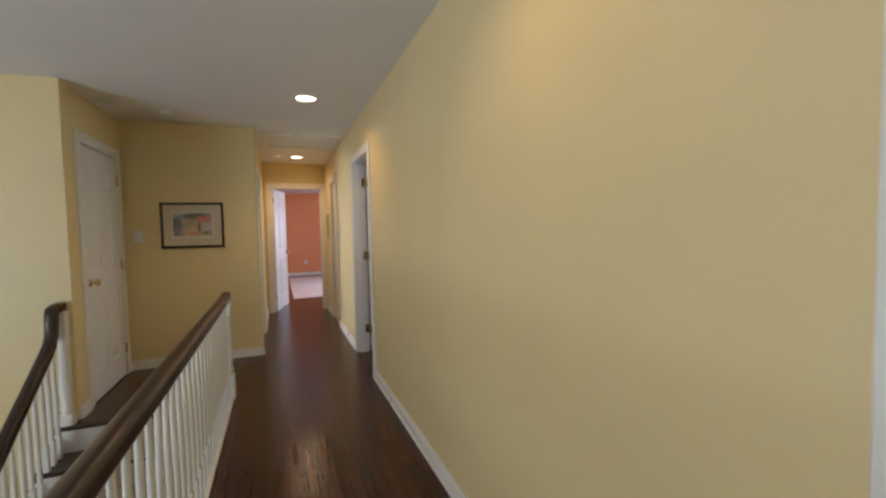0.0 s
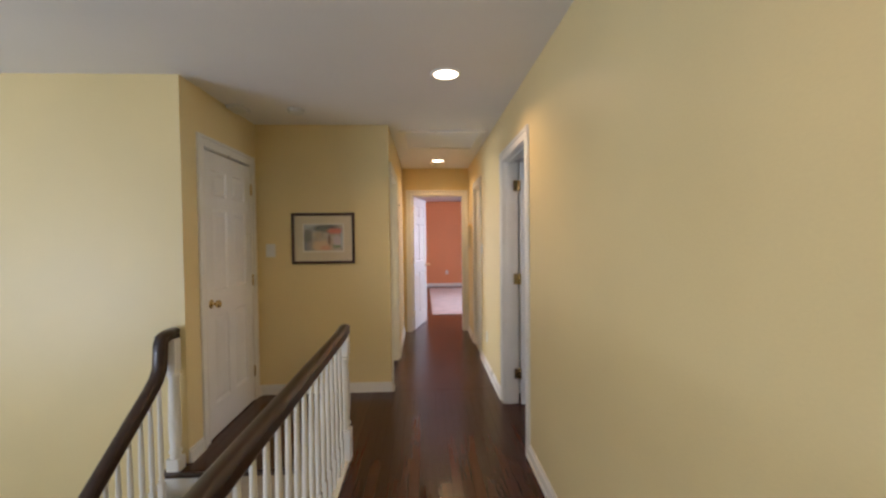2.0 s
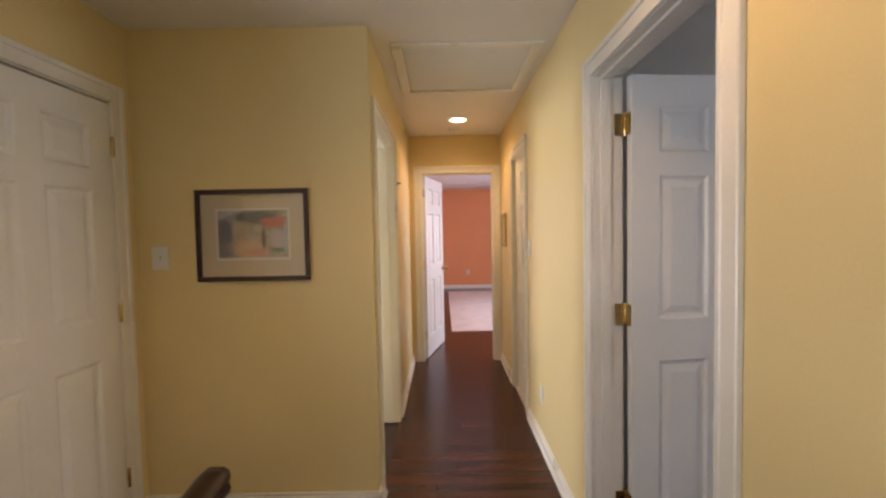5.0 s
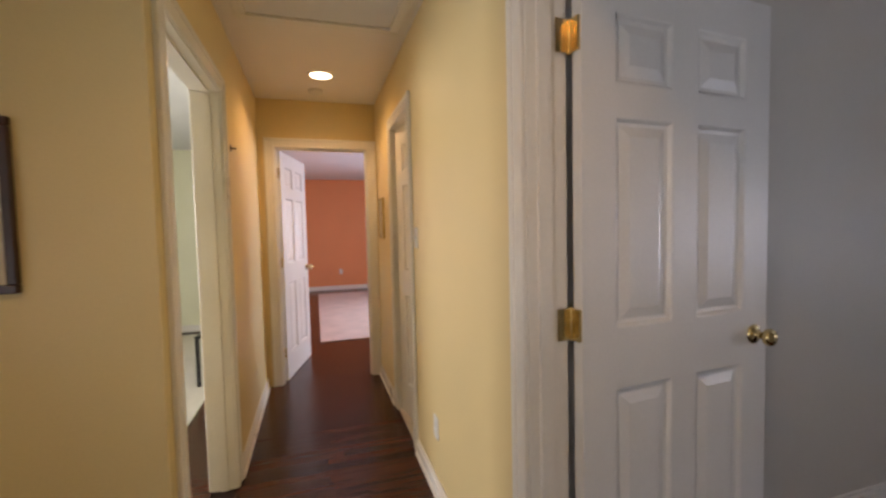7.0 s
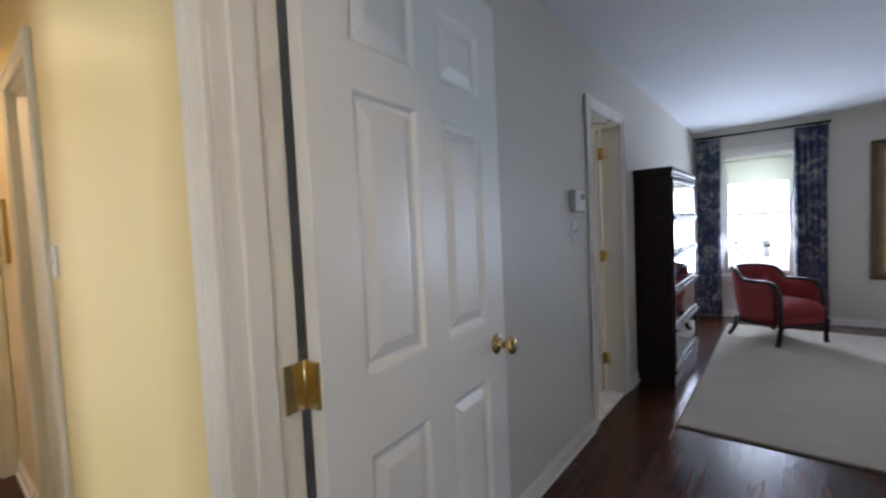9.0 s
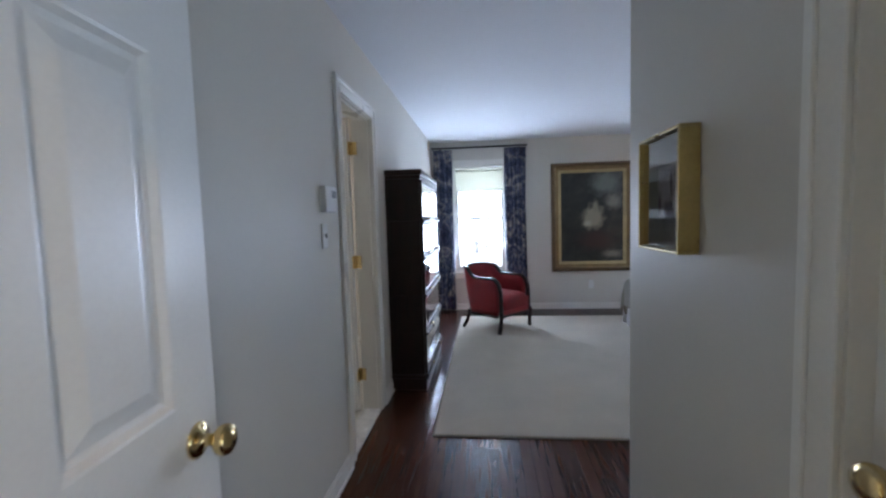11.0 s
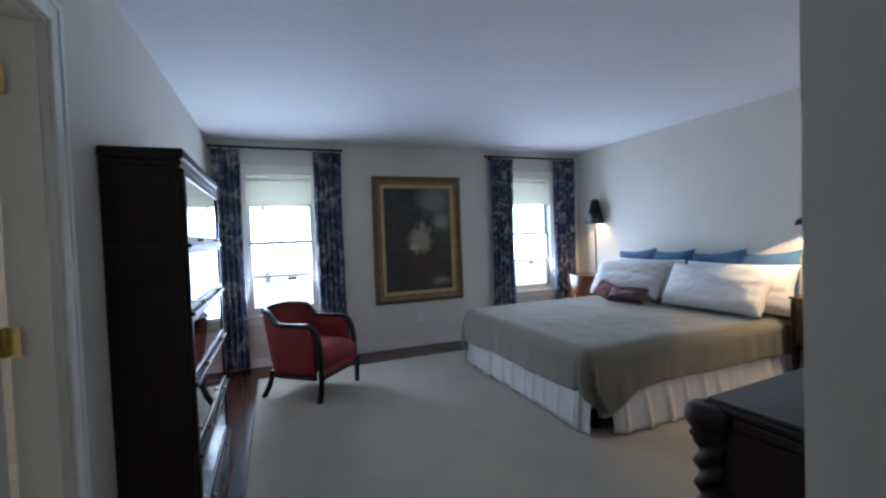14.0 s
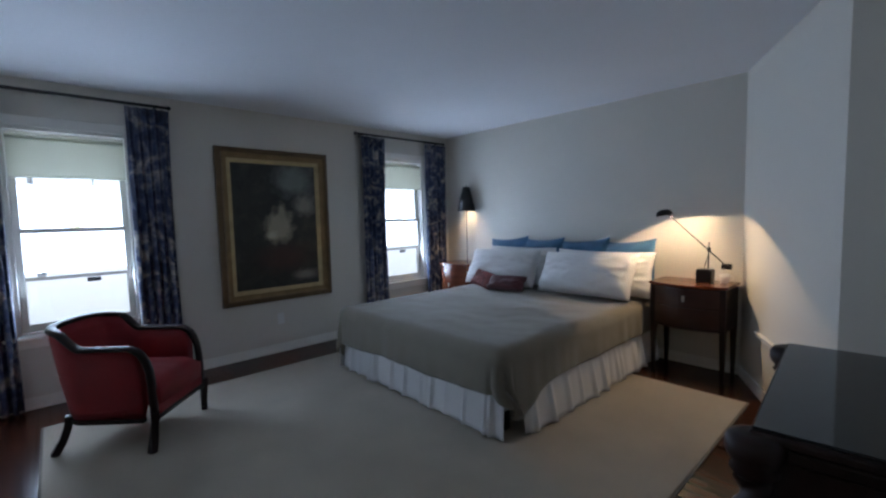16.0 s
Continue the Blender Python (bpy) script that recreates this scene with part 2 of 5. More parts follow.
def lathe(bm, profile, centre=(0, 0, 0), n=24, axis="z"):
    """Turns (radius, height) pairs about an axis."""
    rings = []
    for r, h in profile:
        ring = []
        for i in range(n):
            a = 2 * math.pi * i / n
            p = (r * math.cos(a), r * math.sin(a), h)
            if axis == "x":
                p = (p[2], p[0], p[1])
            elif axis == "y":
                p = (p[1], p[2], p[0])
            ring.append(bm.verts.new(Vector(p) + Vector(centre)))
        rings.append(ring)
    for r0, r1 in zip(rings, rings[1:]):
        for i in range(n):
            f = bm.faces.new((r0[i], r0[(i + 1) % n], r1[(i + 1) % n], r1[i]))
            f.smooth = True
    bm.faces.new(list(reversed(rings[0])))
    bm.faces.new(rings[-1])
    return bm


def sweep(bm, path, section, closed=False):
    """Carries a section of (side, up) pairs along points; the side stays level."""
    pts = [Vector(p) for p in path]
    rings = []
    for i, p in enumerate(pts):
        a, c = pts[max(i - 1, 0)], pts[min(i + 1, len(pts) - 1)]
        if closed:
            a, c = pts[i - 1], pts[(i + 1) % len(pts)]
        d = (c - a).normalized()
        side = d.cross(Vector((0, 0, 1)))
        side = side.normalized() if side.length > 1e-4 else Vector((1, 0, 0))
        up = side.cross(d)
        rings.append([bm.verts.new(p + side * s + up * u) for s, u in section])
    n = len(section)
    pairs = list(zip(rings, rings[1:])) + ([(rings[-1], rings[0])] if closed else [])
    for r0, r1 in pairs:
        for i in range(n):
            f = bm.faces.new((r0[i], r0[(i + 1) % n], r1[(i + 1) % n], r1[i]))
            f.smooth = n > 6
    if not closed:
        bm.faces.new(list(reversed(rings[0])))
        bm.faces.new(rings[-1])
    return bm


def circle(r, n=8):
    return [(r * math.cos(2 * math.pi * i / n), r * math.sin(2 * math.pi * i / n)) for i in range(n)]


def moved(bm, m):
    bmesh.ops.transform(bm, matrix=m, verts=bm.verts)
    return bm


def finish(ob, bm, material):
    bmesh.ops.recalc_face_normals(bm, faces=bm.faces)
    bm.to_mesh(ob.data)
    bm.free()
    ob.data.materials.append(material)
    return ob


def part(name, bm, material, parent, label=""):
    """One mesh object under a thing or a part."""
    ob = finish(new(name, bpy.data.meshes.new(name)), bm, material)
    ob.parent = parent
    return tagged(ob, label) if label else ob


def thing(name, label, category, m=None, group="", kind=""):
    """An empty at a thing's base, which parents its parts."""
    ob = new(name)
    ob.empty_display_size = 0.1
    if m is not None:
        ob.matrix_world = m
    return tagged(ob, label, category, group, kind)


def solid(name, bm, material, label, category, group="", kind=""):
    """A thing of one mesh."""
    return tagged(finish(new(name, bpy.data.meshes.new(name)), bm, material), label, category, group, kind)


def structure(name, bm, material, label, category):
    return solid(name, bm, material, label, category, kind="structure")


def wall(name, axis, c0, c1, a0, a1, material, label, openings=(), z0=0.0, z1=2.44):
    """A wall along an axis between c0 and c1, with openings (from, to, bottom, top) cut through it."""
    bm = bmnew()

    def put(p0, p1, q0, q1):
        if p1 - p0 < 1e-4 or q1 - q0 < 1e-4:
            return
        box(bm, (p0, c0, q0) if axis == "x" else (c0, p0, q0), (p1, c1, q1) if axis == "x" else (c1, p1, q1))
    edge = a0
    for o0, o1, b0, b1 in sorted(openings):
        put(edge, o0, z0, z1)
        put(o0, o1, z0, b0)
        put(o0, o1, b1, z1)
        edge = o1
    put(edge, a1, z0, z1)
    return structure(name, bm, material, label, "wall")


# ---- large structure ----
BD = (3.445, 4.27, 0.0, 2.045)
ND = (-0.86, -0.09, 0.0, 2.045)
HB = (5.715, 6.285, 0.0, 2.045)
LD = (4.765, 5.625, 0.0, 2.045)
CD = (3.70, 4.505, 0.0, 2.06)
BB = (2.385, 3.03, 0.0, 2.045)
W1 = (3.44, 4.20, 0.55, 2.10)
W2 = (0.27, 1.03, 0.55, 2.10)
wall("wall_hall_east", "y", 0.0, 0.055, -3.0, 7.1, YELLOW, "pale yellow painted hall wall with doorways", [ND, BD, HB])
wall("wall_bedroom_west", "y", 0.055, 0.11, 3.08, 4.51, GREYWALL, "off-white painted wall beside the bedroom door", [BD])
wall("wall_bath_west", "y", 0.055, 0.11, 4.63, 7.1, GREYWALL, "off-white painted bathroom wall", [HB])
wall("wall_closet_back", "y", 0.055, 0.11, -3.0, 3.08, GREYWALL, "plain wall behind the hall", [ND])
wall("wall_hall_west", "y", -1.04, -0.98, 4.755, 7.1, YELLOW, "pale yellow painted hall wall", [LD])
wall("wall_left_room", "y", -1.10, -1.04, 4.755, 7.1, GREENISH, "pale green painted wall", [LD])
wall("wall_picture", "x", 4.635, 4.755, -2.17, -0.98, YELLOW, "pale yellow painted landing wall with a picture")
wall("wall_landing_west", "y", -2.29, -2.17, 3.45, 4.755, YELLOW, "pale yellow painted wall with a closet door", [CD])
# Unseen box behind the closet door; keeps sky light out of the door gap.
wall("wall_closet_west", "y", -3.05, -2.95, 3.57, 4.70, GREYWALL, "unseen wall behind the closet door, added to block the sky")
structure("floor_closet", boxes(((-2.95, 3.57, -0.26), (-2.29, 4.70, -0.005))), FLOORBASE, "unseen dark floor behind the closet door, added to block the sky", "floor")
structure("ceiling_closet", boxes(((-3.05, 3.57, 2.44), (-2.29, 4.70, 2.56))), HALLCEIL, "unseen ceiling behind the closet door, added to block the sky", "ceiling")
wall("wall_stair", "x", 3.45, 3.57, -6.0, -2.29, YELLOW, "pale yellow painted stairwell wall", z0=-2.7)
wall("wall_hall_north", "x", 7.1, 7.16, -1.10, 0.11, YELLOW, "pale yellow painted end wall of the hall", [(-0.86, -0.075, 0.0, 2.045)])
wall("wall_far_south", "x", 7.16, 7.22, -1.10, 2.5, ORANGE, "terracotta painted wall", [(-0.86, -0.075, 0.0, 2.045)])
wall("wall_far_north", "x", 13.0, 13.12, -1.30, 2.5, ORANGE, "terracotta painted far wall")
wall("wall_far_west", "y", -1.30, -1.20, 7.22, 13.0, ORANGE, "terracotta painted wall")
wall("wall_far_east", "y", 2.5, 2.62, 7.22, 13.0, ORANGE, "terracotta painted wall with a window", [(8.7, 10.3, 0.8, 2.1)])
wall("wall_left_room_west", "y", -4.12, -4.0, 4.755, 9.7, GREENISH, "pale green painted wall with a window", [(5.4, 6.6, 0.8, 2.0)])
wall("wall_left_room_east", "y", -1.36, -1.30, 7.16, 9.7, GREENISH, "pale green painted wall")
wall("wall_left_return", "x", 7.10, 7.16, -1.36, -1.10, GREENISH, "pale green painted wall return")
wall("wall_left_room_south", "x", 4.70, 4.755, -4.0, -2.29, GREENISH, "pale green painted wall")
wall("wall_left_room_north", "x", 9.7, 9.82, -4.0, -1.30, GREENISH, "pale green painted wall")
wall("wall_bedroom_north", "x", 4.51, 4.57, 0.055, 6.34, GREYWALL, "off-white painted bedroom wall", [BB])
wall("wall_bath_south", "x", 4.57, 4.63, 0.055, 6.34, GREYWALL, "off-white painted bathroom wall", [BB])
wall("wall_bedroom_east", "y", 6.34, 6.50, -0.30, 4.63, GREYWALL, "off-white bedroom wall with two windows", [W1, W2])
wall("wall_bedroom_south", "x", -0.30, -0.158, 2.85, 6.34, GREYWALL, "off-white bedroom wall behind the bed")
wall("wall_bath_partition", "y", 2.10, 2.20, 4.63, 7.1, GREYWALL, "off-white partition")
wall("wall_bath_east", "y", 4.6, 4.7, 4.63, 7.1, GREYWALL, "off-white bathroom wall")
# Both openings are made up to go with the bathroom fills.
wall("wall_bath_north", "x", 7.1, 7.16, 0.11, 4.7, GREYWALL, "off-white bathroom wall with two added, unseen openings", [(0.85, 1.55, 1.2, 2.0), (3.0, 3.8, 1.15, 2.05)])
wall("wall_passage_south", "x", 3.08, 3.23, 0.11, 1.715, GREYWALL, "off-white wall of the bedroom entry", [(0.13, 0.80, 0.0, 2.045)])
wall("wall_dresser", "y", 1.595, 1.715, 1.08, 3.08, GREYWALL, "off-white wall behind the dresser")
wall("wall_nook", "x", 1.08, 1.20, 1.715, 2.165, GREYWALL, "off-white wall beside the angled wall")
bm = bmnew()
d = Vector((2.165 - 2.85, 1.20 + 0.158, 0))
nrm = Vector((-d.y, d.x, 0)).normalized() * 0.12
pts = [Vector((2.85, -0.158, 0)), Vector((2.165, 1.20, 0)), Vector((2.165, 1.20, 0)) + nrm, Vector((2.85, -0.158, 0)) + nrm]
lo = [bm.verts.new(p) for p in pts]
hi = [bm.verts.new(p + Vector((0, 0, 2.44))) for p in pts]
bm.faces.new(lo)
bm.faces.new(hi)
for i in range(4):
    bm.faces.new((lo[i], lo[(i + 1) % 4], hi[(i + 1) % 4], hi[i]))
structure("wall_angled", bm, GREYWALL, "off-white angled wall beside the nightstand", "wall")
wall("wall_foyer_south", "x", -3.12, -3.0, -6.0, 0.11, YELLOW, "pale yellow foyer wall", z0=-2.7)
wall("wall_foyer_west", "y", -6.12, -6.0, -3.0, 3.57, YELLOW, "pale yellow foyer wall with a tall window", [(-1.9, 0.7, -0.4, 1.8)], z0=-2.7)
wall("wall_below_hall", "y", -1.16, -1.10, -3.0, 3.3, YELLOW, "pale yellow wall under the hall", z0=-2.7, z1=-0.26)
wall("wall_below_landing", "x", 3.30, 3.40, -2.29, -1.10, YELLOW, "pale yellow wall under the landing", z0=-2.7, z1=-0.26)

HALLFLOOR = structure("floor_hall", boxes(((-1.25, -3.0, -0.26), (0.11, 3.35, -0.012)), ((-2.29, 3.35, -0.26), (0.11, 4.755, -0.012)),
                                          ((-1.10, 4.755, -0.26), (0.11, 7.22, -0.012))), FLOORBASE, "dark red-brown oak strip hall floor", "floor")
BEDFLOOR = structure("floor_bedroom", boxes(((0.11, -0.3, -0.26), (6.5, 4.57, -0.012))), FLOORBASE, "dark red-brown oak strip bedroom floor", "floor")
FARFLOOR = structure("floor_far_room", boxes(((-1.2, 7.22, -0.26), (2.5, 13.0, -0.012))), FLOORBASE, "dark oak strip floor", "floor")
LEFTFLOOR = structure("floor_left_room", boxes(((-4.0, 4.755, -0.26), (-1.10, 7.22, -0.012)), ((-4.0, 7.22, -0.26), (-1.30, 9.7, -0.012))), FLOORBASE, "brown wooden strip floor", "floor")
structure("threshold", boxes(((0.004, HB[0] + 0.002, -0.01), (0.112, HB[1] - 0.002, 0.009)), bevel=0.003), TILE, "pale stone threshold of the hall bathroom", "floor")
structure("threshold", boxes(((BB[0] + 0.013, 4.508, -0.01), (BB[1] - 0.013, 4.634, 0.011)), bevel=0.004), MARBLE, "pale marble threshold of the bathroom", "floor")
structure("floor_bath", boxes(((0.11, 4.57, -0.26), (4.7, 7.1, 0.004))), TILE, "pale bathroom tile floor", "floor")
structure("floor_foyer", boxes(((-6.0, -3.0, -2.8), (-1.1, 3.45, -2.7))), PLANK_Y, "dark wooden foyer floor", "floor")
structure("ceiling_hall", boxes(((-6.0, -3.0, 2.44), (0.11, 3.57, 2.56)), ((-2.29, 3.57, 2.44), (0.11, 4.755, 2.56)), ((-1.04, 4.755, 2.44), (0.055, 7.16, 2.56))), HALLCEIL, "smooth warm white hall ceiling", "ceiling")
structure("ceiling_bedroom", boxes(((0.11, -0.3, 2.44), (6.5, 4.57, 2.56))), CEIL, "smooth white bedroom ceiling", "ceiling")
structure("ceiling_far_room", boxes(((-1.30, 7.16, 2.44), (2.62, 13.12, 2.56))), CEIL, "white ceiling", "ceiling")
structure("ceiling_left_room", boxes(((-4.12, 4.70, 2.44), (-1.04, 7.16, 2.56)), ((-4.12, 7.16, 2.44), (-1.30, 9.82, 2.56))), CEIL, "white ceiling", "ceiling")
structure("ceiling_bath", boxes(((0.055, 4.57, 2.44), (4.7, 7.16, 2.56))), CEIL, "white ceiling", "ceiling")

# ---- doors and trim ----


def panel_mesh(bm, x0, x1, z0, z1, y, out):
    """One face of a raised panel: moulded edge, sunk margin, bevelled field; y is the door's face, out the side it faces."""
    rings = []
    for ins, sunk in ((0.0, 0.0), (0.005, 0.002), (0.013, 0.011), (0.021, 0.0125), (0.024, 0.0125), (0.050, 0.004), (0.054, 0.003)):
        rings.append([bm.verts.new((px, y - out * sunk, pz)) for px, pz in ((x0 + ins, z0 + ins), (x1 - ins, z0 + ins), (x1 - ins, z1 - ins), (x0 + ins, z1 - ins))])
    for r0, r1 in zip(rings, rings[1:]):
        for i in range(4):
            bm.faces.new((r0[i], r0[(i + 1) % 4], r1[(i + 1) % 4], r1[i]))
    bm.faces.new(rings[-1])
    return rings[0]


def knob(bm, x, y, z, out):
    prof = [(0.032, 0.0), (0.033, 0.004), (0.026, 0.009), (0.012, 0.013), (0.011, 0.028), (0.016, 0.034), (0.026, 0.042), (0.0285, 0.052), (0.025, 0.062), (0.012, 0.068), (0.002, 0.069)]
    t = bmnew()
    lathe(t, [(r, h * out) for r, h in prof], (0, 0, 0), 20, "y")
    moved(t, Matrix.Translation((x, y, z)))
    me = bpy.data.meshes.new("t")
    t.to_mesh(me)
    t.free()
    bm.from_mesh(me)
    bpy.data.meshes.remove(me)


def six_panel_door(name, label, m, w, h=2.02, t=0.036, knob_at=0.95, hinges=True, mirror=False):
    """A leaf from its pin at the origin along +x, its body to -y (or to +y where mirrored)."""
    door = thing(name, label, "door", m, kind="structure")
    s = 1 if mirror else -1
    y0, y1 = (0.0, t) if mirror else (-t, 0.0)
    st, mu = 0.115, 0.10
    pw = (w - 2 * st - mu) / 2
    zs = [(0.22, 0.86), (1.03, 1.62), (1.71, h - 0.12)]
    xs = [(st, st + pw), (st + pw + mu, w - st)]
    frame_boxes = [((0, y0, 0), (st, y1, h)), ((w - st, y0, 0), (w, y1, h))]
    rails = [(0, zs[0][0]), (zs[0][1], zs[1][0]), (zs[1][1], zs[2][0]), (zs[2][1], h)]
    frame_boxes += [((st, y0, a), (w - st, y1, b)) for a, b in rails]
    frame_boxes += [((st + pw, y0, a), (st + pw + mu, y1, b)) for a, b in zs]
    part("leaf", boxes(*frame_boxes), DOORPAINT, door)
    for x0, x1 in xs:
        for z0, z1 in zs:
            bm = bmnew()
            back, front = panel_mesh(bm, x0, x1, z0, z1, y0, -1), panel_mesh(bm, x0, x1, z0, z1, y1, 1)
            for i in range(4):
                bm.faces.new((back[i], back[(i + 1) % 4], front[(i + 1) % 4], front[i]))
            part("panel", bm, DOORPAINT, door)
    bm = bmnew()
    knob(bm, w - 0.065, y0, knob_at, -1)
    part("knob", bm, BRASS, door, "polished brass knob")
    bm = bmnew()
    knob(bm, w - 0.065, y1, knob_at, 1)
    part("knob", bm, BRASS, door, "polished brass knob")
    if hinges:
        for z in (0.25, 1.05, 1.83):
            bm = bmnew()
            lathe(bm, [(0.0065, z - 0.047), (0.0075, z - 0.045), (0.0075, z + 0.045), (0.0065, z + 0.047)], (-0.006, s * -0.006, 0), 12)
            box(bm, (-0.009, y0 + 0.004 if not mirror else y0, z - 0.044), (-0.0005, y1 if not mirror else y1 - 0.004, z + 0.044))
            box(bm, (-0.052, s * -0.005, z - 0.044), (-0.008, s * -0.001, z + 0.044))
            for hz in (-0.03, 0.0, 0.03):
                lathe(bm, [(0.004, s * -0.001), (0.003, s * -0.0002)], (-0.036 + 0.008 * (hz == 0), 0, z + hz), 8, "y")
            part("hinge", bm, BRASS, door, "brass butt hinge")
    return door


def casing(name, axis, face, out, a0, a1, top, width=0.07, thick=0.018):
    """A flat casing with a raised outer bead round an opening in a wall; out is the side it stands on."""
    def b(p0, p1, q0, q1, th):
        return ((p0, face, q0), (p1, face + out * th, q1)) if axis == "x" else ((face, p0, q0), (face + out * th, p1, q1))
    r = 0.006
    pr = [b(a0 - width, a0 - r + 0.012, 0, top + width, thick * 0.62), b(a1 + r - 0.012, a1 + width, 0, top + width, thick * 0.62),
          b(a0 + 0.006, a1 - 0.006, top - 0.006, top + width, thick * 0.62),
          b(a0 - width - 0.002, a0 - width + 0.022, 0, top + width + 0.002, thick), b(a1 + width - 0.022, a1 + width + 0.002, 0, top + width + 0.002, thick),
          b(a0 - width + 0.022, a1 + width - 0.022, top + width - 0.022, top + width + 0.002, thick),
          b(a0 - 0.012, a0 + 0.007, 0, top + 0.012, thick * 0.8), b(a1 - 0.007, a1 + 0.012, 0, top + 0.012, thick * 0.8), b(a0 + 0.007, a1 - 0.007, top - 0.007, top + 0.012, thick * 0.8)]
    return structure(name, boxes(*pr, bevel=0.003), TRIM, "white painted door casing", "door casing")


def jamb(name, axis, c0, c1, a0, a1, top, stop=None):
    """The lining of a doorway, with a door stop."""
    def b(p0, p1, q0, q1, d0=c0 - 0.001, d1=c1 + 0.001):
        return ((p0, d0, q0), (p1, d1, q1)) if axis == "x" else ((d0, p0, q0), (d1, p1, q1))
    pr = [b(a0 - 0.004, a0 + 0.012, 0, top), b(a1 - 0.012, a1 + 0.004, 0, top), b(a0 + 0.012, a1 - 0.012, top - 0.012, top + 0.004)]
    if stop:
        pr += [b(a0 + 0.012, a0 + 0.022, 0, top - 0.012, *stop), b(a1 - 0.022, a1 - 0.012, 0, top - 0.012, *stop), b(a0 + 0.022, a1 - 0.022, top - 0.022, top - 0.012, *stop)]
    return structure(name, boxes(*pr), TRIM, "white painted door jamb", "door jamb")


def doorway(axis, c0, c1, o, faces=(1, 1), stop=None):
    jamb("door_jamb", axis, c0, c1, o[0], o[1], o[3], stop)
    if faces[0]:
        casing("door_casing", axis, c0, -1, o[0], o[1], o[3])
    if faces[1]:
        casing("door_casing", axis, c1, 1, o[0], o[1], o[3])


doorway("y", 0.0, 0.11, BD, stop=(0.03, 0.07))
doorway("y", 0.0, 0.11, ND, (1, 0))
doorway("y", 0.0, 0.11, HB)
doorway("y", -1.10, -0.98, LD, stop=(-1.06, -1.02))
doorway("y", -2.29, -2.17, CD, (0, 1))
doorway("x", 7.1, 7.22, (-0.86, -0.075, 0, 2.045), stop=(7.13, 7.175))
doorway("x", 4.51, 4.63, BB, stop=(4.53, 4.575))
doorway("x", 3.08, 3.23, (0.13, 0.80, 0, 2.045), (0, 1))

six_panel_door("door_1", "white six-panel bedroom door standing wide open", pose(0.136, 4.252, 0.008, 0, 0, 5), 0.765)
six_panel_door("door_2", "white six-panel closet door, closed", pose(-2.167, 4.492, 0.012, 0, 0, -90), 0.785, mirror=False, h=2.024)
six_panel_door("door_3", "white six-panel door open into the far room", pose(-0.85, 7.205, 0.008, 0, 0, 76), 0.765, mirror=False)
six_panel_door("door_4", "white six-panel bathroom door open inwards", pose(3.012, 4.658, 0.012, 0, 0, 80), 0.63, mirror=True)
six_panel_door("door_5", "white six-panel hall bathroom door open inwards", pose(0.060, 6.268, 0.012, 0, 0, -81), 0.545)
six_panel_door("door_6", "white six-panel closet door, closed", pose(0.142, 3.192, 0.01, 0, 0, 0), 0.648, hinges=False, knob_at=0.97)
six_panel_door("door_7", "white six-panel hall door, closed", pose(0.03, -0.10, 0.01, 0, 0, -90), 0.75)


def baseboard(axis, face, out, a0, a1, z=0.0, h=0.088):
    th = 0.015
    lo, hi = (face, face + out * th)
    lo2, hi2 = (face, face + out * 0.009)
    sh0, sh1 = (face + out * th, face + out * 0.026)
    if axis == "x":
        pr = [((a0, lo, z), (a1, hi, z + h * 0.78)), ((a0, lo2, z + h * 0.78), (a1, hi2, z + h)), ((a0, sh0, z), (a1, sh1, z + 0.014))]
    else:
        pr = [((lo, a0, z), (hi, a1, z + h * 0.78)), ((lo2, a0, z + h * 0.78), (hi2, a1, z + h)), ((sh0, a0, z), (sh1, a1, z + 0.014))]
    return structure("baseboard", boxes(*pr, bevel=0.002), TRIM, "white painted baseboard along the wall", "baseboard")


for seg in (("y", 0.0, -1, -0.018, 3.412), ("y", 0.0, -1, 4.344, 5.64), ("y", 0.0, -1, 6.36, 7.1), ("y", 0.0, -1, -3.0, -0.94),
            ("y", -0.98, 1, 4.62, 4.755), ("y", -0.98, 1, 5.695, 7.1), ("x", 4.635, -1, -2.17, -0.965),
            ("y", -2.17, 1, 3.45, 3.625), ("y", -2.17, 1, 4.58, 4.635),
            ("x", 13.0, -1, -1.2, 2.5), ("x", 9.7, -1, -4.0, -1.36), ("x", 4.51, -1, 0.11, 2.31), ("x", 4.51, -1, 3.105, 6.34), ("y", 6.34, -1, -0.158, 4.51),
            ("x", -0.158, 1, 2.86, 6.34), ("x", 3.23, 1, 0.876, 1.73), ("y", 1.715, 1, 1.20, 3.23), ("x", 1.20, 1, 1.715, 2.165),
            ("y", -4.0, 1, 4.755, 7.1), ("y", 4.6, -1, 4.63, 7.1)):
    baseboard(*seg)

bm = bmnew()
wd = Vector((2.165 - 2.85, 1.20 + 0.158, 0)).normalized()
wo = Vector((wd.y, -wd.x, 0))
# A two-step white strip at z 0.43 to 0.468, then the baseboard.
for z0, z1, th in ((0.43, 0.455, 0.016), (0.455, 0.468, 0.028), (0.0, 0.09, 0.015)):
    s0 = 0.40 if z0 > 0.1 else 0.0
    pts = [Vector((2.85, -0.158, 0)) + wd * s0, Vector((2.165, 1.20, 0)), Vector((2.165, 1.20, 0)) + wo * th, Vector((2.85, -0.158, 0)) + wd * s0 + wo * th]
    lo = [bm.verts.new(p + Vector((0, 0, z0))) for p in pts]
    hi = [bm.verts.new(p + Vector((0, 0, z1))) for p in pts]
    bm.faces.new(lo)
    bm.faces.new(hi)
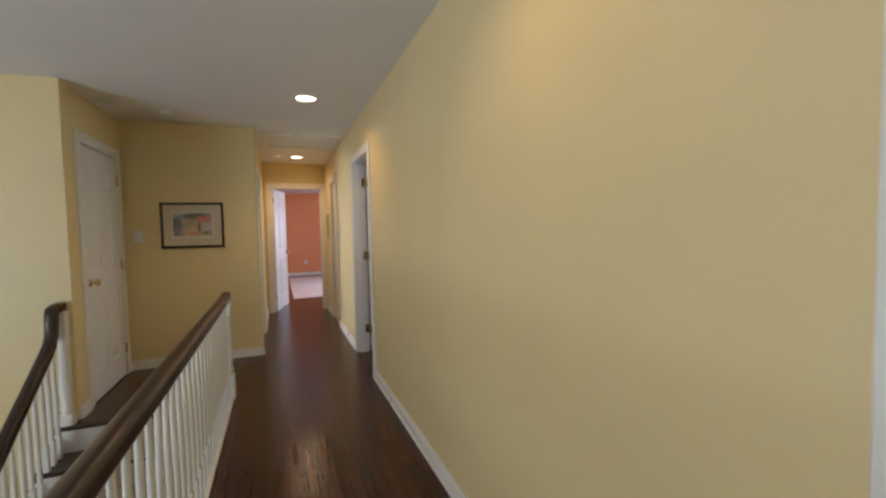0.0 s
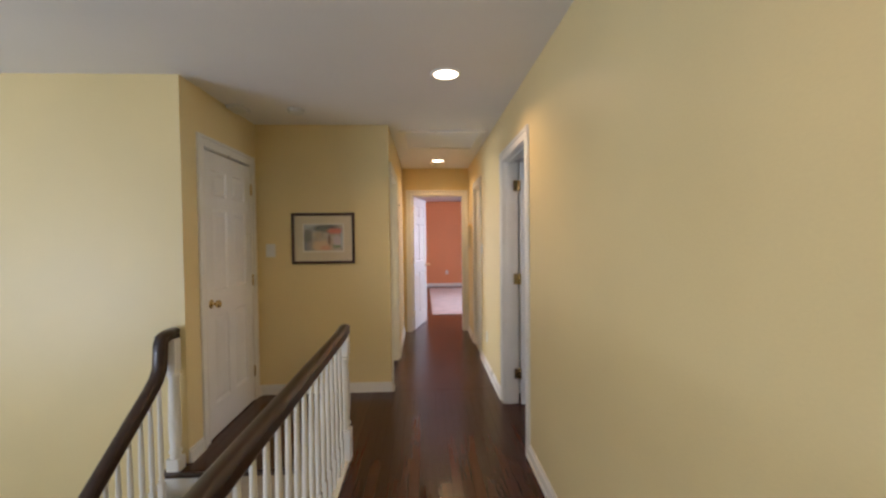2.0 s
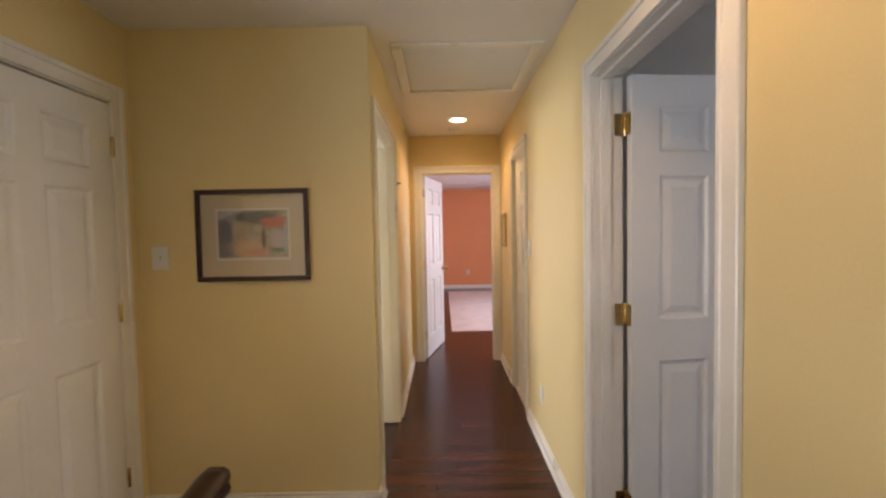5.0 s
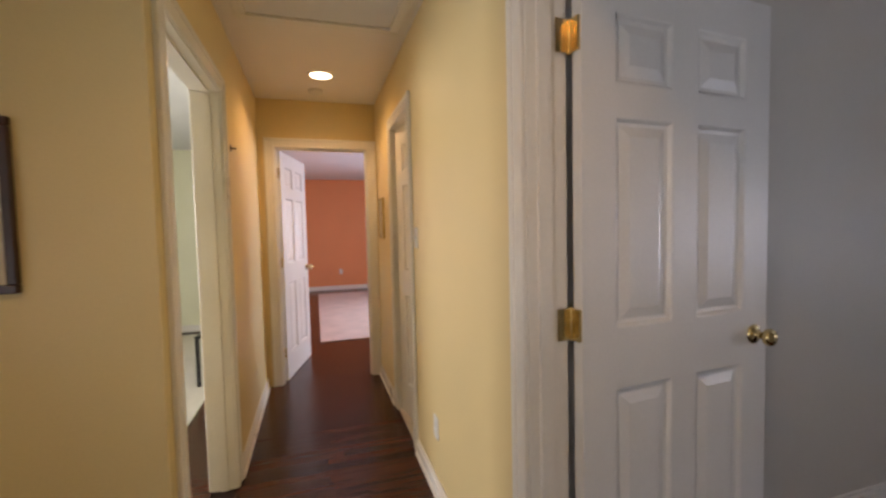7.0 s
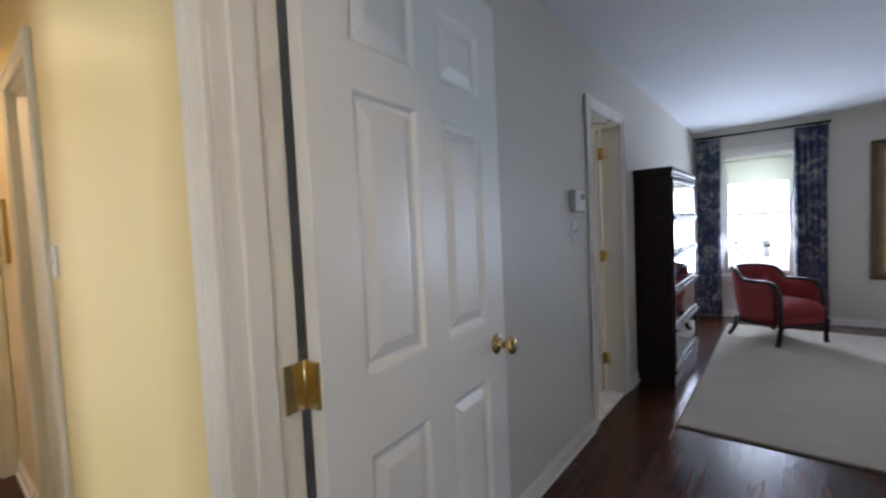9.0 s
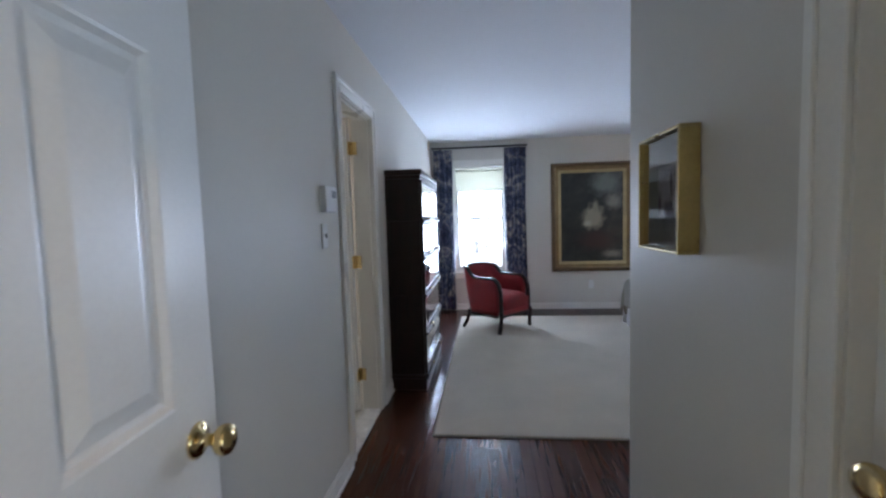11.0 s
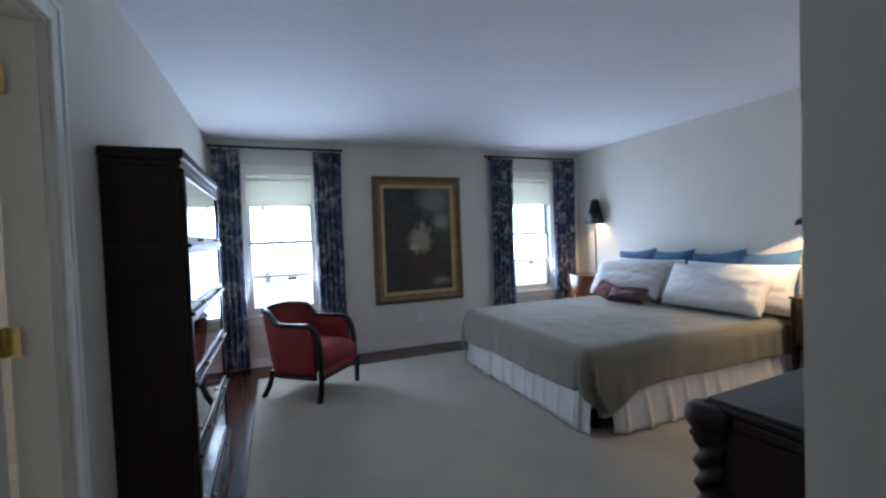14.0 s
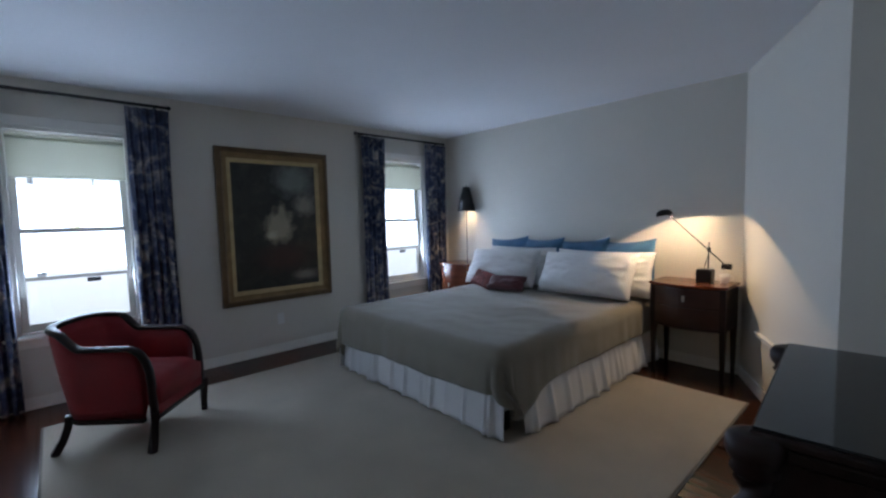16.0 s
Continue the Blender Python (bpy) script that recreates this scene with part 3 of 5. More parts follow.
    for i in range(4):
        bm.faces.new((lo[i], lo[(i + 1) % 4], hi[(i + 1) % 4], hi[i]))
structure("trim", bm, TRIM, "thin white strip and baseboard on the angled wall", "trim")

# ---- ceiling fittings ----


def downlight(x, y):
    lamp = thing("recessed_ceiling_light", "round recessed ceiling light, lit, with white trim", "ceiling light", pose(x, y, 2.44), "recessed hall lights")
    bm = bmnew()
    n = 32
    rings = []
    for r, z in ((0.098, 0.0), (0.098, -0.006), (0.086, -0.010), (0.076, -0.006), (0.074, -0.001)):
        rings.append([bm.verts.new((r * math.cos(2 * math.pi * i / n), r * math.sin(2 * math.pi * i / n), z)) for i in range(n)])
    for r0, r1 in zip(rings, rings[1:]):
        for i in range(n):
            bm.faces.new((r0[i], r0[(i + 1) % n], r1[(i + 1) % n], r1[i])).smooth = True
    part("trim_ring", bm, LAMPTRIM, lamp)
    part("lens", lathe(bmnew(), [(0.074, -0.0035), (0.074, -0.0015)], n=32), LAMPGLOW, lamp, "glowing frosted lens")
    return lamp


# The fitting at y -1.6 is added to go with its unseen light.
for lx, ly in ((-0.516, 3.419), (-0.468, 6.444), (-0.516, 0.75), (-0.516, -1.6)):
    downlight(lx, ly)


def ceiling_disc(name, label, x, y, r, h):
    d = thing(name, label, "smoke detector", pose(x, y, 2.44))
    part("base", lathe(bmnew(), [(r, 0), (r, -h * 0.35), (r * 0.96, -h * 0.4)], n=28), WHITEPL, d)
    part("cover", lathe(bmnew(), [(r * 0.9, -h * 0.4), (r * 0.88, -h * 0.8), (r * 0.7, -h), (r * 0.2, -h * 1.02)], n=28), WHITEPL, d)
    return d


ceiling_disc("smoke_detector", "round white plastic smoke detector on the ceiling", -1.669, 4.172, 0.068, 0.036)
ceiling_disc("smoke_detector", "small round white detector near the end of the hall", -0.50, 6.80, 0.06, 0.025)
vent = thing("ceiling_chime", "low rounded grey-white chime box below the ceiling", "door chime", pose(-2.075, 4.105, 2.44))
part("case", boxes(((-0.075, -0.085, -0.035), (0.05, 0.085, 0.0)), bevel=0.012, seg=3), WHITEPL, vent)
part("grille", boxes(*[((-0.06, -0.06 + i * 0.024, -0.038), (0.035, -0.052 + i * 0.024, -0.034)) for i in range(6)]), WHITEPL, vent)
hatch = thing("attic_hatch", "white panelled attic hatch framed in the hall ceiling", "attic hatch", pose(-0.475, 5.25, 2.44), kind="structure")
part("panel", boxes(((-0.36, -0.36, -0.006), (0.36, 0.36, -0.001)), bevel=0.002), CEIL, hatch)
for a, b in (((-0.42, -0.42), (0.42, -0.365)), ((-0.42, 0.365), (0.42, 0.42)), ((-0.42, -0.365), (-0.365, 0.365)), ((0.365, -0.365), (0.42, 0.365))):
    part("frame", boxes(((a[0], a[1], -0.016), (b[0], b[1], -0.0005)), bevel=0.004), TRIM, hatch)

# ---- stair, landing and railings ----
RISE, RUN = 0.186, 0.262
stair = thing("staircase", "white staircase with dark wooden treads going down", "staircase", pose(0, 0, 0), kind="structure")
part("landing_nosing", boxes(((-2.28, 3.325, -0.03), (-1.10, 3.36, -0.001)), bevel=0.008, seg=2), RAIL, stair)
for i in range(14):
    z, y = -RISE * (i + 1), 3.34 - RUN * i
    part("riser", boxes(((-2.26, y - 0.002, z), (-1.12, y + 0.018, z + RISE - 0.028))), TRIM, stair)
    if i < 13:
        part("tread", boxes(((-2.30, y - RUN - 0.025, z - 0.028), (-1.12, y - 0.002, z)), bevel=0.008, seg=2), RAIL, stair)
bm = bmnew()
for x in (-2.28, -1.13):
    vs = [(x, 3.34, -0.26), (x, 3.34, -0.02), (x, 3.34 - RUN * 13, -RISE * 13 - 0.02), (x, 3.34 - RUN * 13, -RISE * 13 - 0.28)]
    f0 = [bm.verts.new(v) for v in vs]
    f1 = [bm.verts.new((v[0] + 0.02, v[1], v[2] - 0.06)) for v in vs]
    bm.faces.new(f0)
    bm.faces.new(f1)
    for i in range(4):
        bm.faces.new((f0[i], f0[(i + 1) % 4], f1[(i + 1) % 4], f1[i]))
part("stringer", bm, TRIM, stair)
runner = thing("stair_carpet", "beige carpet runner on the dark stair treads", "carpet")
for i in range(13):
    z, y = -RISE * (i + 1), 3.34 - RUN * i
    part("carpet_step", boxes(((-1.98, y - RUN - 0.035, z + 0.0005), (-1.38, y - 0.004, z + 0.011)), ((-1.98, y - 0.014, z + 0.011), (-1.38, y - 0.0025, z + RISE - 0.03))), CARPET, runner)

RAILSEC = [(-0.030, -0.030), (0.030, -0.030), (0.034, -0.018), (0.028, -0.004), (0.034, 0.008), (0.030, 0.024), (0.016, 0.033), (-0.016, 0.033), (-0.030, 0.024), (-0.034, 0.008), (-0.028, -0.004), (-0.034, -0.018)]


def baluster_mesh(h):
    bm = bmnew()
    box(bm, (-0.016, -0.016, 0), (0.016, 0.016, min(0.17, h * 0.3)), 0.002)
    b0 = min(0.17, h * 0.3)
    lathe(bm, [(0.016, b0), (0.011, b0 + 0.012), (0.0165, b0 + 0.03), (0.012, b0 + 0.045), (0.0155, b0 + 0.10), (0.0150, b0 + 0.25), (0.0105, h * 0.93), (0.0105, h)], n=10)
    return bm


rail = thing("stair_railing", "level balustrade with dark wooden handrail and white balusters", "railing", pose(-1.185, 0, 0))
part("handrail", sweep(bmnew(), [(0, -2.9, 0.815), (0, 0, 0.815), (0, 3.3, 0.815), (0, 3.40, 0.818), (0, 3.47, 0.826), (0, 3.50, 0.824)], RAILSEC), RAIL, rail, "dark walnut-stained handrail")
part("shoe_rail", boxes(((-0.035, -2.9, 0.0), (0.035, 3.39, 0.016)), bevel=0.004), TRIM, rail)
me = None
for i in range(56):
    y = 3.31 - 0.109 * i
    ob = new("baluster", me) if me else part("baluster", baluster_mesh(0.772), TRIM, rail)
    me = ob.data
    ob.parent = rail
    ob.location = (0, y, 0.016)
bm = bmnew()
box(bm, (-0.042, -0.042, 0), (0.042, 0.042, 0.20), 0.004)
lathe(bm, [(0.040, 0.20), (0.028, 0.215), (0.042, 0.24), (0.030, 0.262), (0.034, 0.30), (0.040, 0.40), (0.030, 0.60), (0.026, 0.63), (0.036, 0.645), (0.036, 0.66), (0.028, 0.672)], n=18)
box(bm, (-0.034, -0.034, 0.672), (0.034, 0.034, 0.788), 0.004)
nw = part("newel_post", bm, TRIM, rail, "white turned newel post")
nw.location = (0, 3.43, 0)

rail2 = thing("stair_railing", "sloping stair balustrade with gooseneck handrail", "railing", pose(-2.235, 0, 0))
SL = RISE / RUN


def slope_z(y):
    return 0.62 - (3.29 - y) * SL


path = [(0, 3.445, 0.835), (0, 3.36, 0.835), (0, 3.315, 0.825), (0, 3.30, 0.79), (0, 3.295, 0.72), (0, 3.285, 0.655), (0, 3.25, 0.60)]
path += [(0, y, slope_z(y)) for y in (3.19, 2.9, 2.0, 1.0, 0.0)]
bm = bmnew()
rings = []
for i, p in enumerate(path):
    a, c = Vector(path[max(i - 1, 0)]), Vector(path[min(i + 1, len(path) - 1)])
    dd = (c - a).normalized()
    up = Vector((1, 0, 0)).cross(dd)
    up = -up if up.z < 0 or (abs(up.z) < 0.35 and up.y > 0) else up
    rings.append([bm.verts.new(Vector(p) + Vector((sx, 0, 0)) + up * u) for sx, u in RAILSEC])
for r0, r1 in zip(rings, rings[1:]):
    for i in range(len(RAILSEC)):
        bm.faces.new((r0[i], r0[(i + 1) % len(RAILSEC)], r1[(i + 1) % len(RAILSEC)], r1[i])).smooth = True
bm.faces.new(rings[0])
bm.faces.new(rings[-1])
part("handrail", bm, RAIL, rail2, "dark walnut-stained gooseneck handrail")
bm = bmnew()
box(bm, (-0.04, -0.04, 0), (0.04, 0.04, 0.26), 0.004)
lathe(bm, [(0.038, 0.26), (0.028, 0.275), (0.040, 0.30), (0.030, 0.32), (0.038, 0.45), (0.028, 0.75), (0.036, 0.77), (0.028, 0.79)], n=18)
box(bm, (-0.032, -0.032, 0.79), (0.032, 0.032, 0.995), 0.004)
nw = part("newel_post", bm, TRIM, rail2, "white turned newel post")
nw.location = (0.02, 3.39, -0.186)
for i in range(12):
    for k in (0.08, 0.165, 0.25):
        y = 3.34 - RUN * i - k
        z = -RISE * (i + 1)
        ob = part("baluster", baluster_mesh(slope_z(y) - z - 0.02), TRIM, rail2)
        ob.location = (0.01, y, z)

# ---- hall pictures, switches ----


def art(name, rgbs, scale, seed, rough=0.6):
    """Soft patches of colour, as in a watercolour seen from afar."""
    m, nt, b = base(name, rough)
    v = coords(nt, scale)
    n1 = node(nt, "ShaderNodeTexNoise", Scale=1.0, Detail=3.5, Distortion=1.2)
    n1.noise_dimensions = "4D"
    n1.inputs["W"].default_value = seed
    nt.links.new(v, n1.inputs["Vector"])
    n = len(rgbs)
    col = ramp(nt, n1.outputs["Fac"], [(0.28 + 0.44 * i / (n - 1), c) for i, c in enumerate(rgbs)])
    nt.links.new(col, b.inputs["Base Color"])
    return m


def blob(nt, vec, centre, radii, wob=0.35, lo=0.0, hi=0.6):
    """A soft-edged patch of paint about a centre."""
    mp = nt.nodes.new("ShaderNodeMapping")
    mp.vector_type = "TEXTURE"
    mp.inputs["Location"].default_value, mp.inputs["Scale"].default_value = centre, radii
    nt.links.new(vec, mp.inputs["Vector"])
    nz = node(nt, "ShaderNodeTexNoise", Scale=2.2, Detail=4.0)
    nt.links.new(mp.outputs[0], nz.inputs["Vector"])
    sub = nt.nodes.new("ShaderNodeVectorMath")
    sub.operation = "MULTIPLY_ADD"
    sub.inputs[1].default_value, sub.inputs[2].default_value = (wob * 2,) * 3, (-wob,) * 3
    nt.links.new(nz.outputs["Color"], sub.inputs[0])
    ad = nt.nodes.new("ShaderNodeVectorMath")
    ad.operation = "ADD"
    nt.links.new(mp.outputs[0], ad.inputs[0])
    nt.links.new(sub.outputs[0], ad.inputs[1])
    g = nt.nodes.new("ShaderNodeTexGradient")
    g.gradient_type = "SPHERICAL"
    nt.links.new(ad.outputs[0], g.inputs["Vector"])
    mr = nt.nodes.new("ShaderNodeMapRange")
    mr.inputs["From Min"].default_value, mr.inputs["From Max"].default_value = lo, hi
    nt.links.new(g.outputs["Fac"], mr.inputs["Value"])
    return mr.outputs[0]


def framed(name, label, m, w, h, t, bar, frame_mat, mat_board, picture, win, glazed=True):
    """A framed picture: local x across, z up, facing -y, its back at y = 0."""
    p = thing(name, label, "picture", m)
    for a, b in (((-w / 2, h / 2 - bar), (w / 2, h / 2)), ((-w / 2, -h / 2), (w / 2, -h / 2 + bar)), ((-w / 2, -h / 2 + bar), (-w / 2 + bar, h / 2 - bar)), ((w / 2 - bar, -h / 2 + bar), (w / 2, h / 2 - bar))):
        part("frame", boxes(((a[0], -t, a[1]), (b[0], -0.001, b[1])), bevel=min(0.004, bar * 0.25), seg=2), frame_mat, p)
    part("mat_board", boxes(((-w / 2 + bar, -t * 0.45, -h / 2 + bar), (w / 2 - bar, -0.002, h / 2 - bar))), mat_board, p)
    x0, x1, z0, z1 = win
    part("print", boxes(((x0, -t * 0.45 - 0.002, z0), (x1, -t * 0.45 + 0.001, z1))), picture, p)
    if glazed:
        g = part("glass", boxes(((-w / 2 + bar, -t * 0.72, -h / 2 + bar), (w / 2 - bar, -t * 0.66, h / 2 - bar))), GLASS, p)
        g.visible_shadow = False
    return p


DARKFRAME = wood("dark_mahogany_frame", (0.022, 0.008, 0.007), (0.06, 0.018, 0.014), (6, 6, 6), 0.3, vary=False)
MATBOARD = plain("cream_mat_board", (0.62, 0.55, 0.42), 0.85, vary=0.04, fine=200)
PRINTEDGE = plain("white_print_border", (0.75, 0.73, 0.68), 0.8, vary=0.04)
village = art("watercolour_street", [(0.10, 0.11, 0.13), (0.28, 0.27, 0.27), (0.55, 0.45, 0.33), (0.62, 0.50, 0.42), (0.30, 0.30, 0.36)], (9, 9, 12), 3.1)
pic = framed("framed_picture", "watercolour street scene in a dark frame with cream mat", pose(-1.577, 4.634, 1.416), 0.565, 0.46, 0.022, 0.024, DARKFRAME, MATBOARD, PRINTEDGE, (-0.183, 0.187, -0.125, 0.135))
STREET, nt, b = base("watercolour_street_scene", 0.7)
v = coords(nt)
n1 = node(nt, "ShaderNodeTexNoise", Scale=28.0, Detail=5.0, Distortion=1.0)
nt.links.new(v, n1.inputs["Vector"])
col = ramp(nt, n1.outputs["Fac"], [(0.3, (0.26, 0.23, 0.21)), (0.5, (0.42, 0.36, 0.30)), (0.7, (0.56, 0.51, 0.44))])
for centre, radii, rgb, wob, hi in (((-0.10, 0, 0.10), (0.12, 1, 0.05), (0.46, 0.50, 0.56), 0.3, 0.5), ((0.02, 0, 0.09), (0.15, 1, 0.045), (0.07, 0.085, 0.09), 0.35, 0.4),
                                    ((-0.14, 0, 0.02), (0.06, 1, 0.10), (0.12, 0.13, 0.15), 0.4, 0.5), ((-0.13, 0, -0.07), (0.08, 1, 0.06), (0.20, 0.21, 0.25), 0.4, 0.5),
                                    ((-0.04, 0, 0.03), (0.05, 1, 0.05), (0.42, 0.33, 0.24), 0.5, 0.6), ((-0.01, 0, -0.07), (0.13, 1, 0.07), (0.62, 0.45, 0.29), 0.4, 0.5),
                                    ((0.02, 0, -0.085), (0.07, 1, 0.03), (0.62, 0.32, 0.22), 0.4, 0.6), ((0.105, 0, 0.065), (0.085, 1, 0.032), (0.58, 0.15, 0.13), 0.35, 0.35),
                                    ((0.055, 0, -0.015), (0.016, 1, 0.07), (0.16, 0.08, 0.08), 0.4, 0.5), ((0.125, 0, -0.02), (0.05, 1, 0.06), (0.56, 0.48, 0.53), 0.3, 0.4),
                                    ((0.12, 0, -0.075), (0.05, 1, 0.016), (0.14, 0.24, 0.14), 0.5, 0.5), ((0.165, 0, -0.01), (0.012, 1, 0.11), (0.42, 0.52, 0.60), 0.2, 0.5)):
    col = mix(nt, col, rgb, blob(nt, v, centre, radii, wob, 0.0, hi))
nt.links.new(col, b.inputs["Base Color"])
part("painting", boxes(((-0.172, -0.0128, -0.112), (0.176, -0.0115, 0.124))), STREET, pic, "watercolour street with a red awning")

framed("framed_picture", "small picture in a thin gilt frame on the hall wall", pose(-0.001, 6.80, 1.42, 0, 0, -90), 0.26, 0.33, 0.02, 0.014, BRASSFRAME, MATBOARD, village, (-0.07, 0.07, -0.10, 0.10))


def plate(name, label, m, w, h, toggles):
    p = thing(name, label, "light switch" if toggles else "outlet", m)
    part("plate", boxes(((-w / 2, -0.006, -h / 2), (w / 2, 0, h / 2)), bevel=0.003, seg=2), WHITEPL, p)
    for i in range(max(toggles, 0)):
        x = (i - (toggles - 1) / 2) * 0.046
        part("toggle", boxes(((x - 0.005, -0.017, -0.010), (x + 0.005, -0.005, 0.012)), bevel=0.002), WHITEPL, p)
    if not toggles:
        for z in (-0.021, 0.021):
            part("socket", boxes(((-0.017, -0.0085, z - 0.014), (0.017, -0.005, z + 0.014)), bevel=0.003), WHITEPL, p)
    return p


plate("light_switch", "white double light switch on the landing wall", pose(-2.05, 4.634, 1.31), 0.085, 0.118, 1)
plate("light_switch", "white light switch below the thermostat", pose(2.095, 4.509, 1.28), 0.07, 0.118, 1)
plate("outlet", "white wall outlet low in the hall", pose(-0.001, 5.23, 0.345, 0, 0, -90), 0.07, 0.115, 0)
plate("light_switch", "white light switch beside the hall bathroom", pose(-0.001, 5.56, 1.28, 0, 0, -90), 0.07, 0.115, 1)
plate("outlet", "white wall outlet under the large painting", pose(6.339, 2.26, 0.35, 0, 0, -90), 0.07, 0.115, 0)
plate("outlet", "white wall outlet in the far room", pose(-0.02, 12.999, 0.40), 0.07, 0.115, 0)
th = thing("thermostat", "white plastic thermostat box on the bedroom wall", "thermostat", pose(2.135, 4.51, 1.455))
part("case", boxes(((-0.078, -0.034, -0.062), (0.078, 0, 0.062)), bevel=0.006, seg=2), WHITEPL, th)
part("display", boxes(((0.0, -0.036, 0.008), (0.055, -0.033, 0.042)), bevel=0.001), plain("grey_display", (0.35, 0.38, 0.38), 0.25), th, "grey display window")
hook = thing("wall_hook", "small dark metal hook on the hall wall", "hook", pose(-0.98, 5.86, 1.80))
part("plate", boxes(((0, -0.010, -0.018), (0.004, 0.010, 0.018)), bevel=0.001), BLACK, hook)
part("peg", lathe(bmnew(), [(0.005, 0.003), (0.004, 0.022), (0.007, 0.026), (0.003, 0.030)], n=10, axis="x"), BLACK, hook)

# ---- rooms seen through doorways ----
rug = thing("area_rug", "pale pinkish-beige rug on the dark far-room floor", "rug", pose(0.40, 10.42, 0))
part("rug_field", boxes(((-0.93, -1.98, 0.001), (0.93, 1.98, 0.012)), bevel=0.004), plain("pale_rose_rug", (0.66, 0.55, 0.50), 0.95, vary=0.12, fine=200, coarse=4, bumpy=0.5), rug)
lrug = thing("area_rug", "pale beige rug over most of the side-room floor", "rug", pose(-2.55, 7.25, 0))
part("rug_field", boxes(((-1.1, -2.2, 0.001), (1.12, 2.2, 0.012)), bevel=0.004), plain("pale_beige_rug", (0.62, 0.58, 0.50), 0.95, vary=0.1, fine=200, coarse=4, bumpy=0.5), lrug)
table = thing("side_table", "low narrow black metal table against the wall", "table", pose(-1.465, 7.585, 0.012))
part("top", boxes(((-0.10, -0.31, 0.42), (0.10, 0.31, 0.44)), bevel=0.006), BLACK, table)
for sx in (-0.082, 0.082):
    for sy in (-0.29, 0.29):
        part("leg", boxes(((sx - 0.014, sy - 0.014, 0), (sx + 0.014, sy + 0.014, 0.42)), bevel=0.003), BLACK, table)

# ---- bedroom windows ----
CURTAIN, nt, b = base("blue_print_curtain", 0.85)
v = coords(nt, (1, 1, 1))
vo = node(nt, "ShaderNodeTexVoronoi", Scale=15.0)
n1 = node(nt, "ShaderNodeTexNoise", Scale=8.0, Detail=6.0, Distortion=1.2)
n2 = node(nt, "ShaderNodeTexNoise", Scale=26.0, Detail=3.0)
for n in (vo, n1, n2):
    nt.links.new(v, n.inputs["Vector"])
c1 = ramp(nt, n1.outputs["Fac"], [(0.36, (0.016, 0.024, 0.062)), (0.48, (0.045, 0.066, 0.14)), (0.55, (0.15, 0.165, 0.22)), (0.66, (0.45, 0.41, 0.36))])
c2 = ramp(nt, vo.outputs["Distance"], [(0.15, (0.45, 0.45, 0.5)), (0.45, (1, 1, 1))])
c3 = ramp(nt, n2.outputs["Fac"], [(0.4, (0.6, 0.62, 0.7)), (0.6, (1.1, 1.05, 1.0))])
nt.links.new(mix(nt, mix(nt, c1, c2, 0.8, "MULTIPLY"), c3, 1.0, "MULTIPLY"), b.inputs["Base Color"])
bump(nt, b, n2.outputs["Fac"], 0.2, 0.003)
b.inputs["Sheen Weight"].default_value = 0.2


def curtain(y0, y1, x, label, z0=0.015, z1=2.315, folds=6, seed=0):
    rnd = random.Random(seed)
    cu = thing("curtain", label, "curtain", group="bedroom curtains")
    bm = bmnew()
    nu, nv = folds * 10, 26
    ph = [rnd.uniform(-0.5, 0.5) for _ in range(folds + 1)]
    rows = []
    for side in (0, 1):
        grid = []
        for j in range(nv + 1):
            w = j / nv
            z = z1 + (z0 - z1) * w
            row = []
            for i in range(nu + 1):
                u = i / nu
                k = u * folds
                a = 2 * math.pi * k + ph[int(min(k, folds))] * w * 1.2
                amp = 0.020 + 0.016 * w
                sq = 1 - 0.10 * math.sin(math.pi * min(1, w * 1.1)) * 0.5
                yy = (y0 + y1) / 2 + (u - 0.5) * (y1 - y0) * sq + 0.010 * math.sin(a * 2 + w * 3)
                xx = x + amp * math.sin(a) + 0.004 * noise.noise((u * 9, w * 7, seed)) + side * 0.004
                row.append(bm.verts.new((xx, yy, z)))
            grid.append(row)
        for j in range(nv):
            for i in range(nu):
                f = bm.faces.new((grid[j][i], grid[j][i + 1], grid[j + 1][i + 1], grid[j + 1][i]))
                f.smooth = True
        rows.append(grid)
    g0, g1 = rows
    for j in range(nv):
        for i in (0, nu):
            bm.faces.new((g0[j][i], g0[j + 1][i], g1[j + 1][i], g1[j][i]))
    for i in range(nu):
        for j in (0, nv):
            bm.faces.new((g0[j][i], g0[j][i + 1], g1[j][i + 1], g1[j][i]))
    part("cloth", bm, CURTAIN, cu)
    return cu


def curtain_rod(y0, y1):
    rod = thing("curtain_rod", "thin black curtain rod with ball finials", "curtain rod", pose(6.265, 0, 2.34))
    part("pole", lathe(bmnew(), [(0.0125, y0 + 0.03), (0.0125, y1 - 0.03)], n=12, axis="y"), BLACK, rod)
    for y, s in ((y0, 1), (y1, -1)):
        part("finial", lathe(bmnew(), [(0.006, y), (0.016, y + s * 0.008), (0.020, y + s * 0.018), (0.014, y + s * 0.028), (0.011, y + s * 0.036)], n=14, axis="y"), BLACK, rod)
        part("bracket", boxes(((-0.008, y + s * 0.10, -0.012), (0.074, y + s * 0.112, -0.002)), ((0.066, y + s * 0.095, -0.035), (0.074, y + s * 0.117, 0.025)), ((-0.012, y + s * 0.098, -0.014), (0.012, y + s * 0.114, 0.012)), bevel=0.002), BLACK, rod)
    return rod


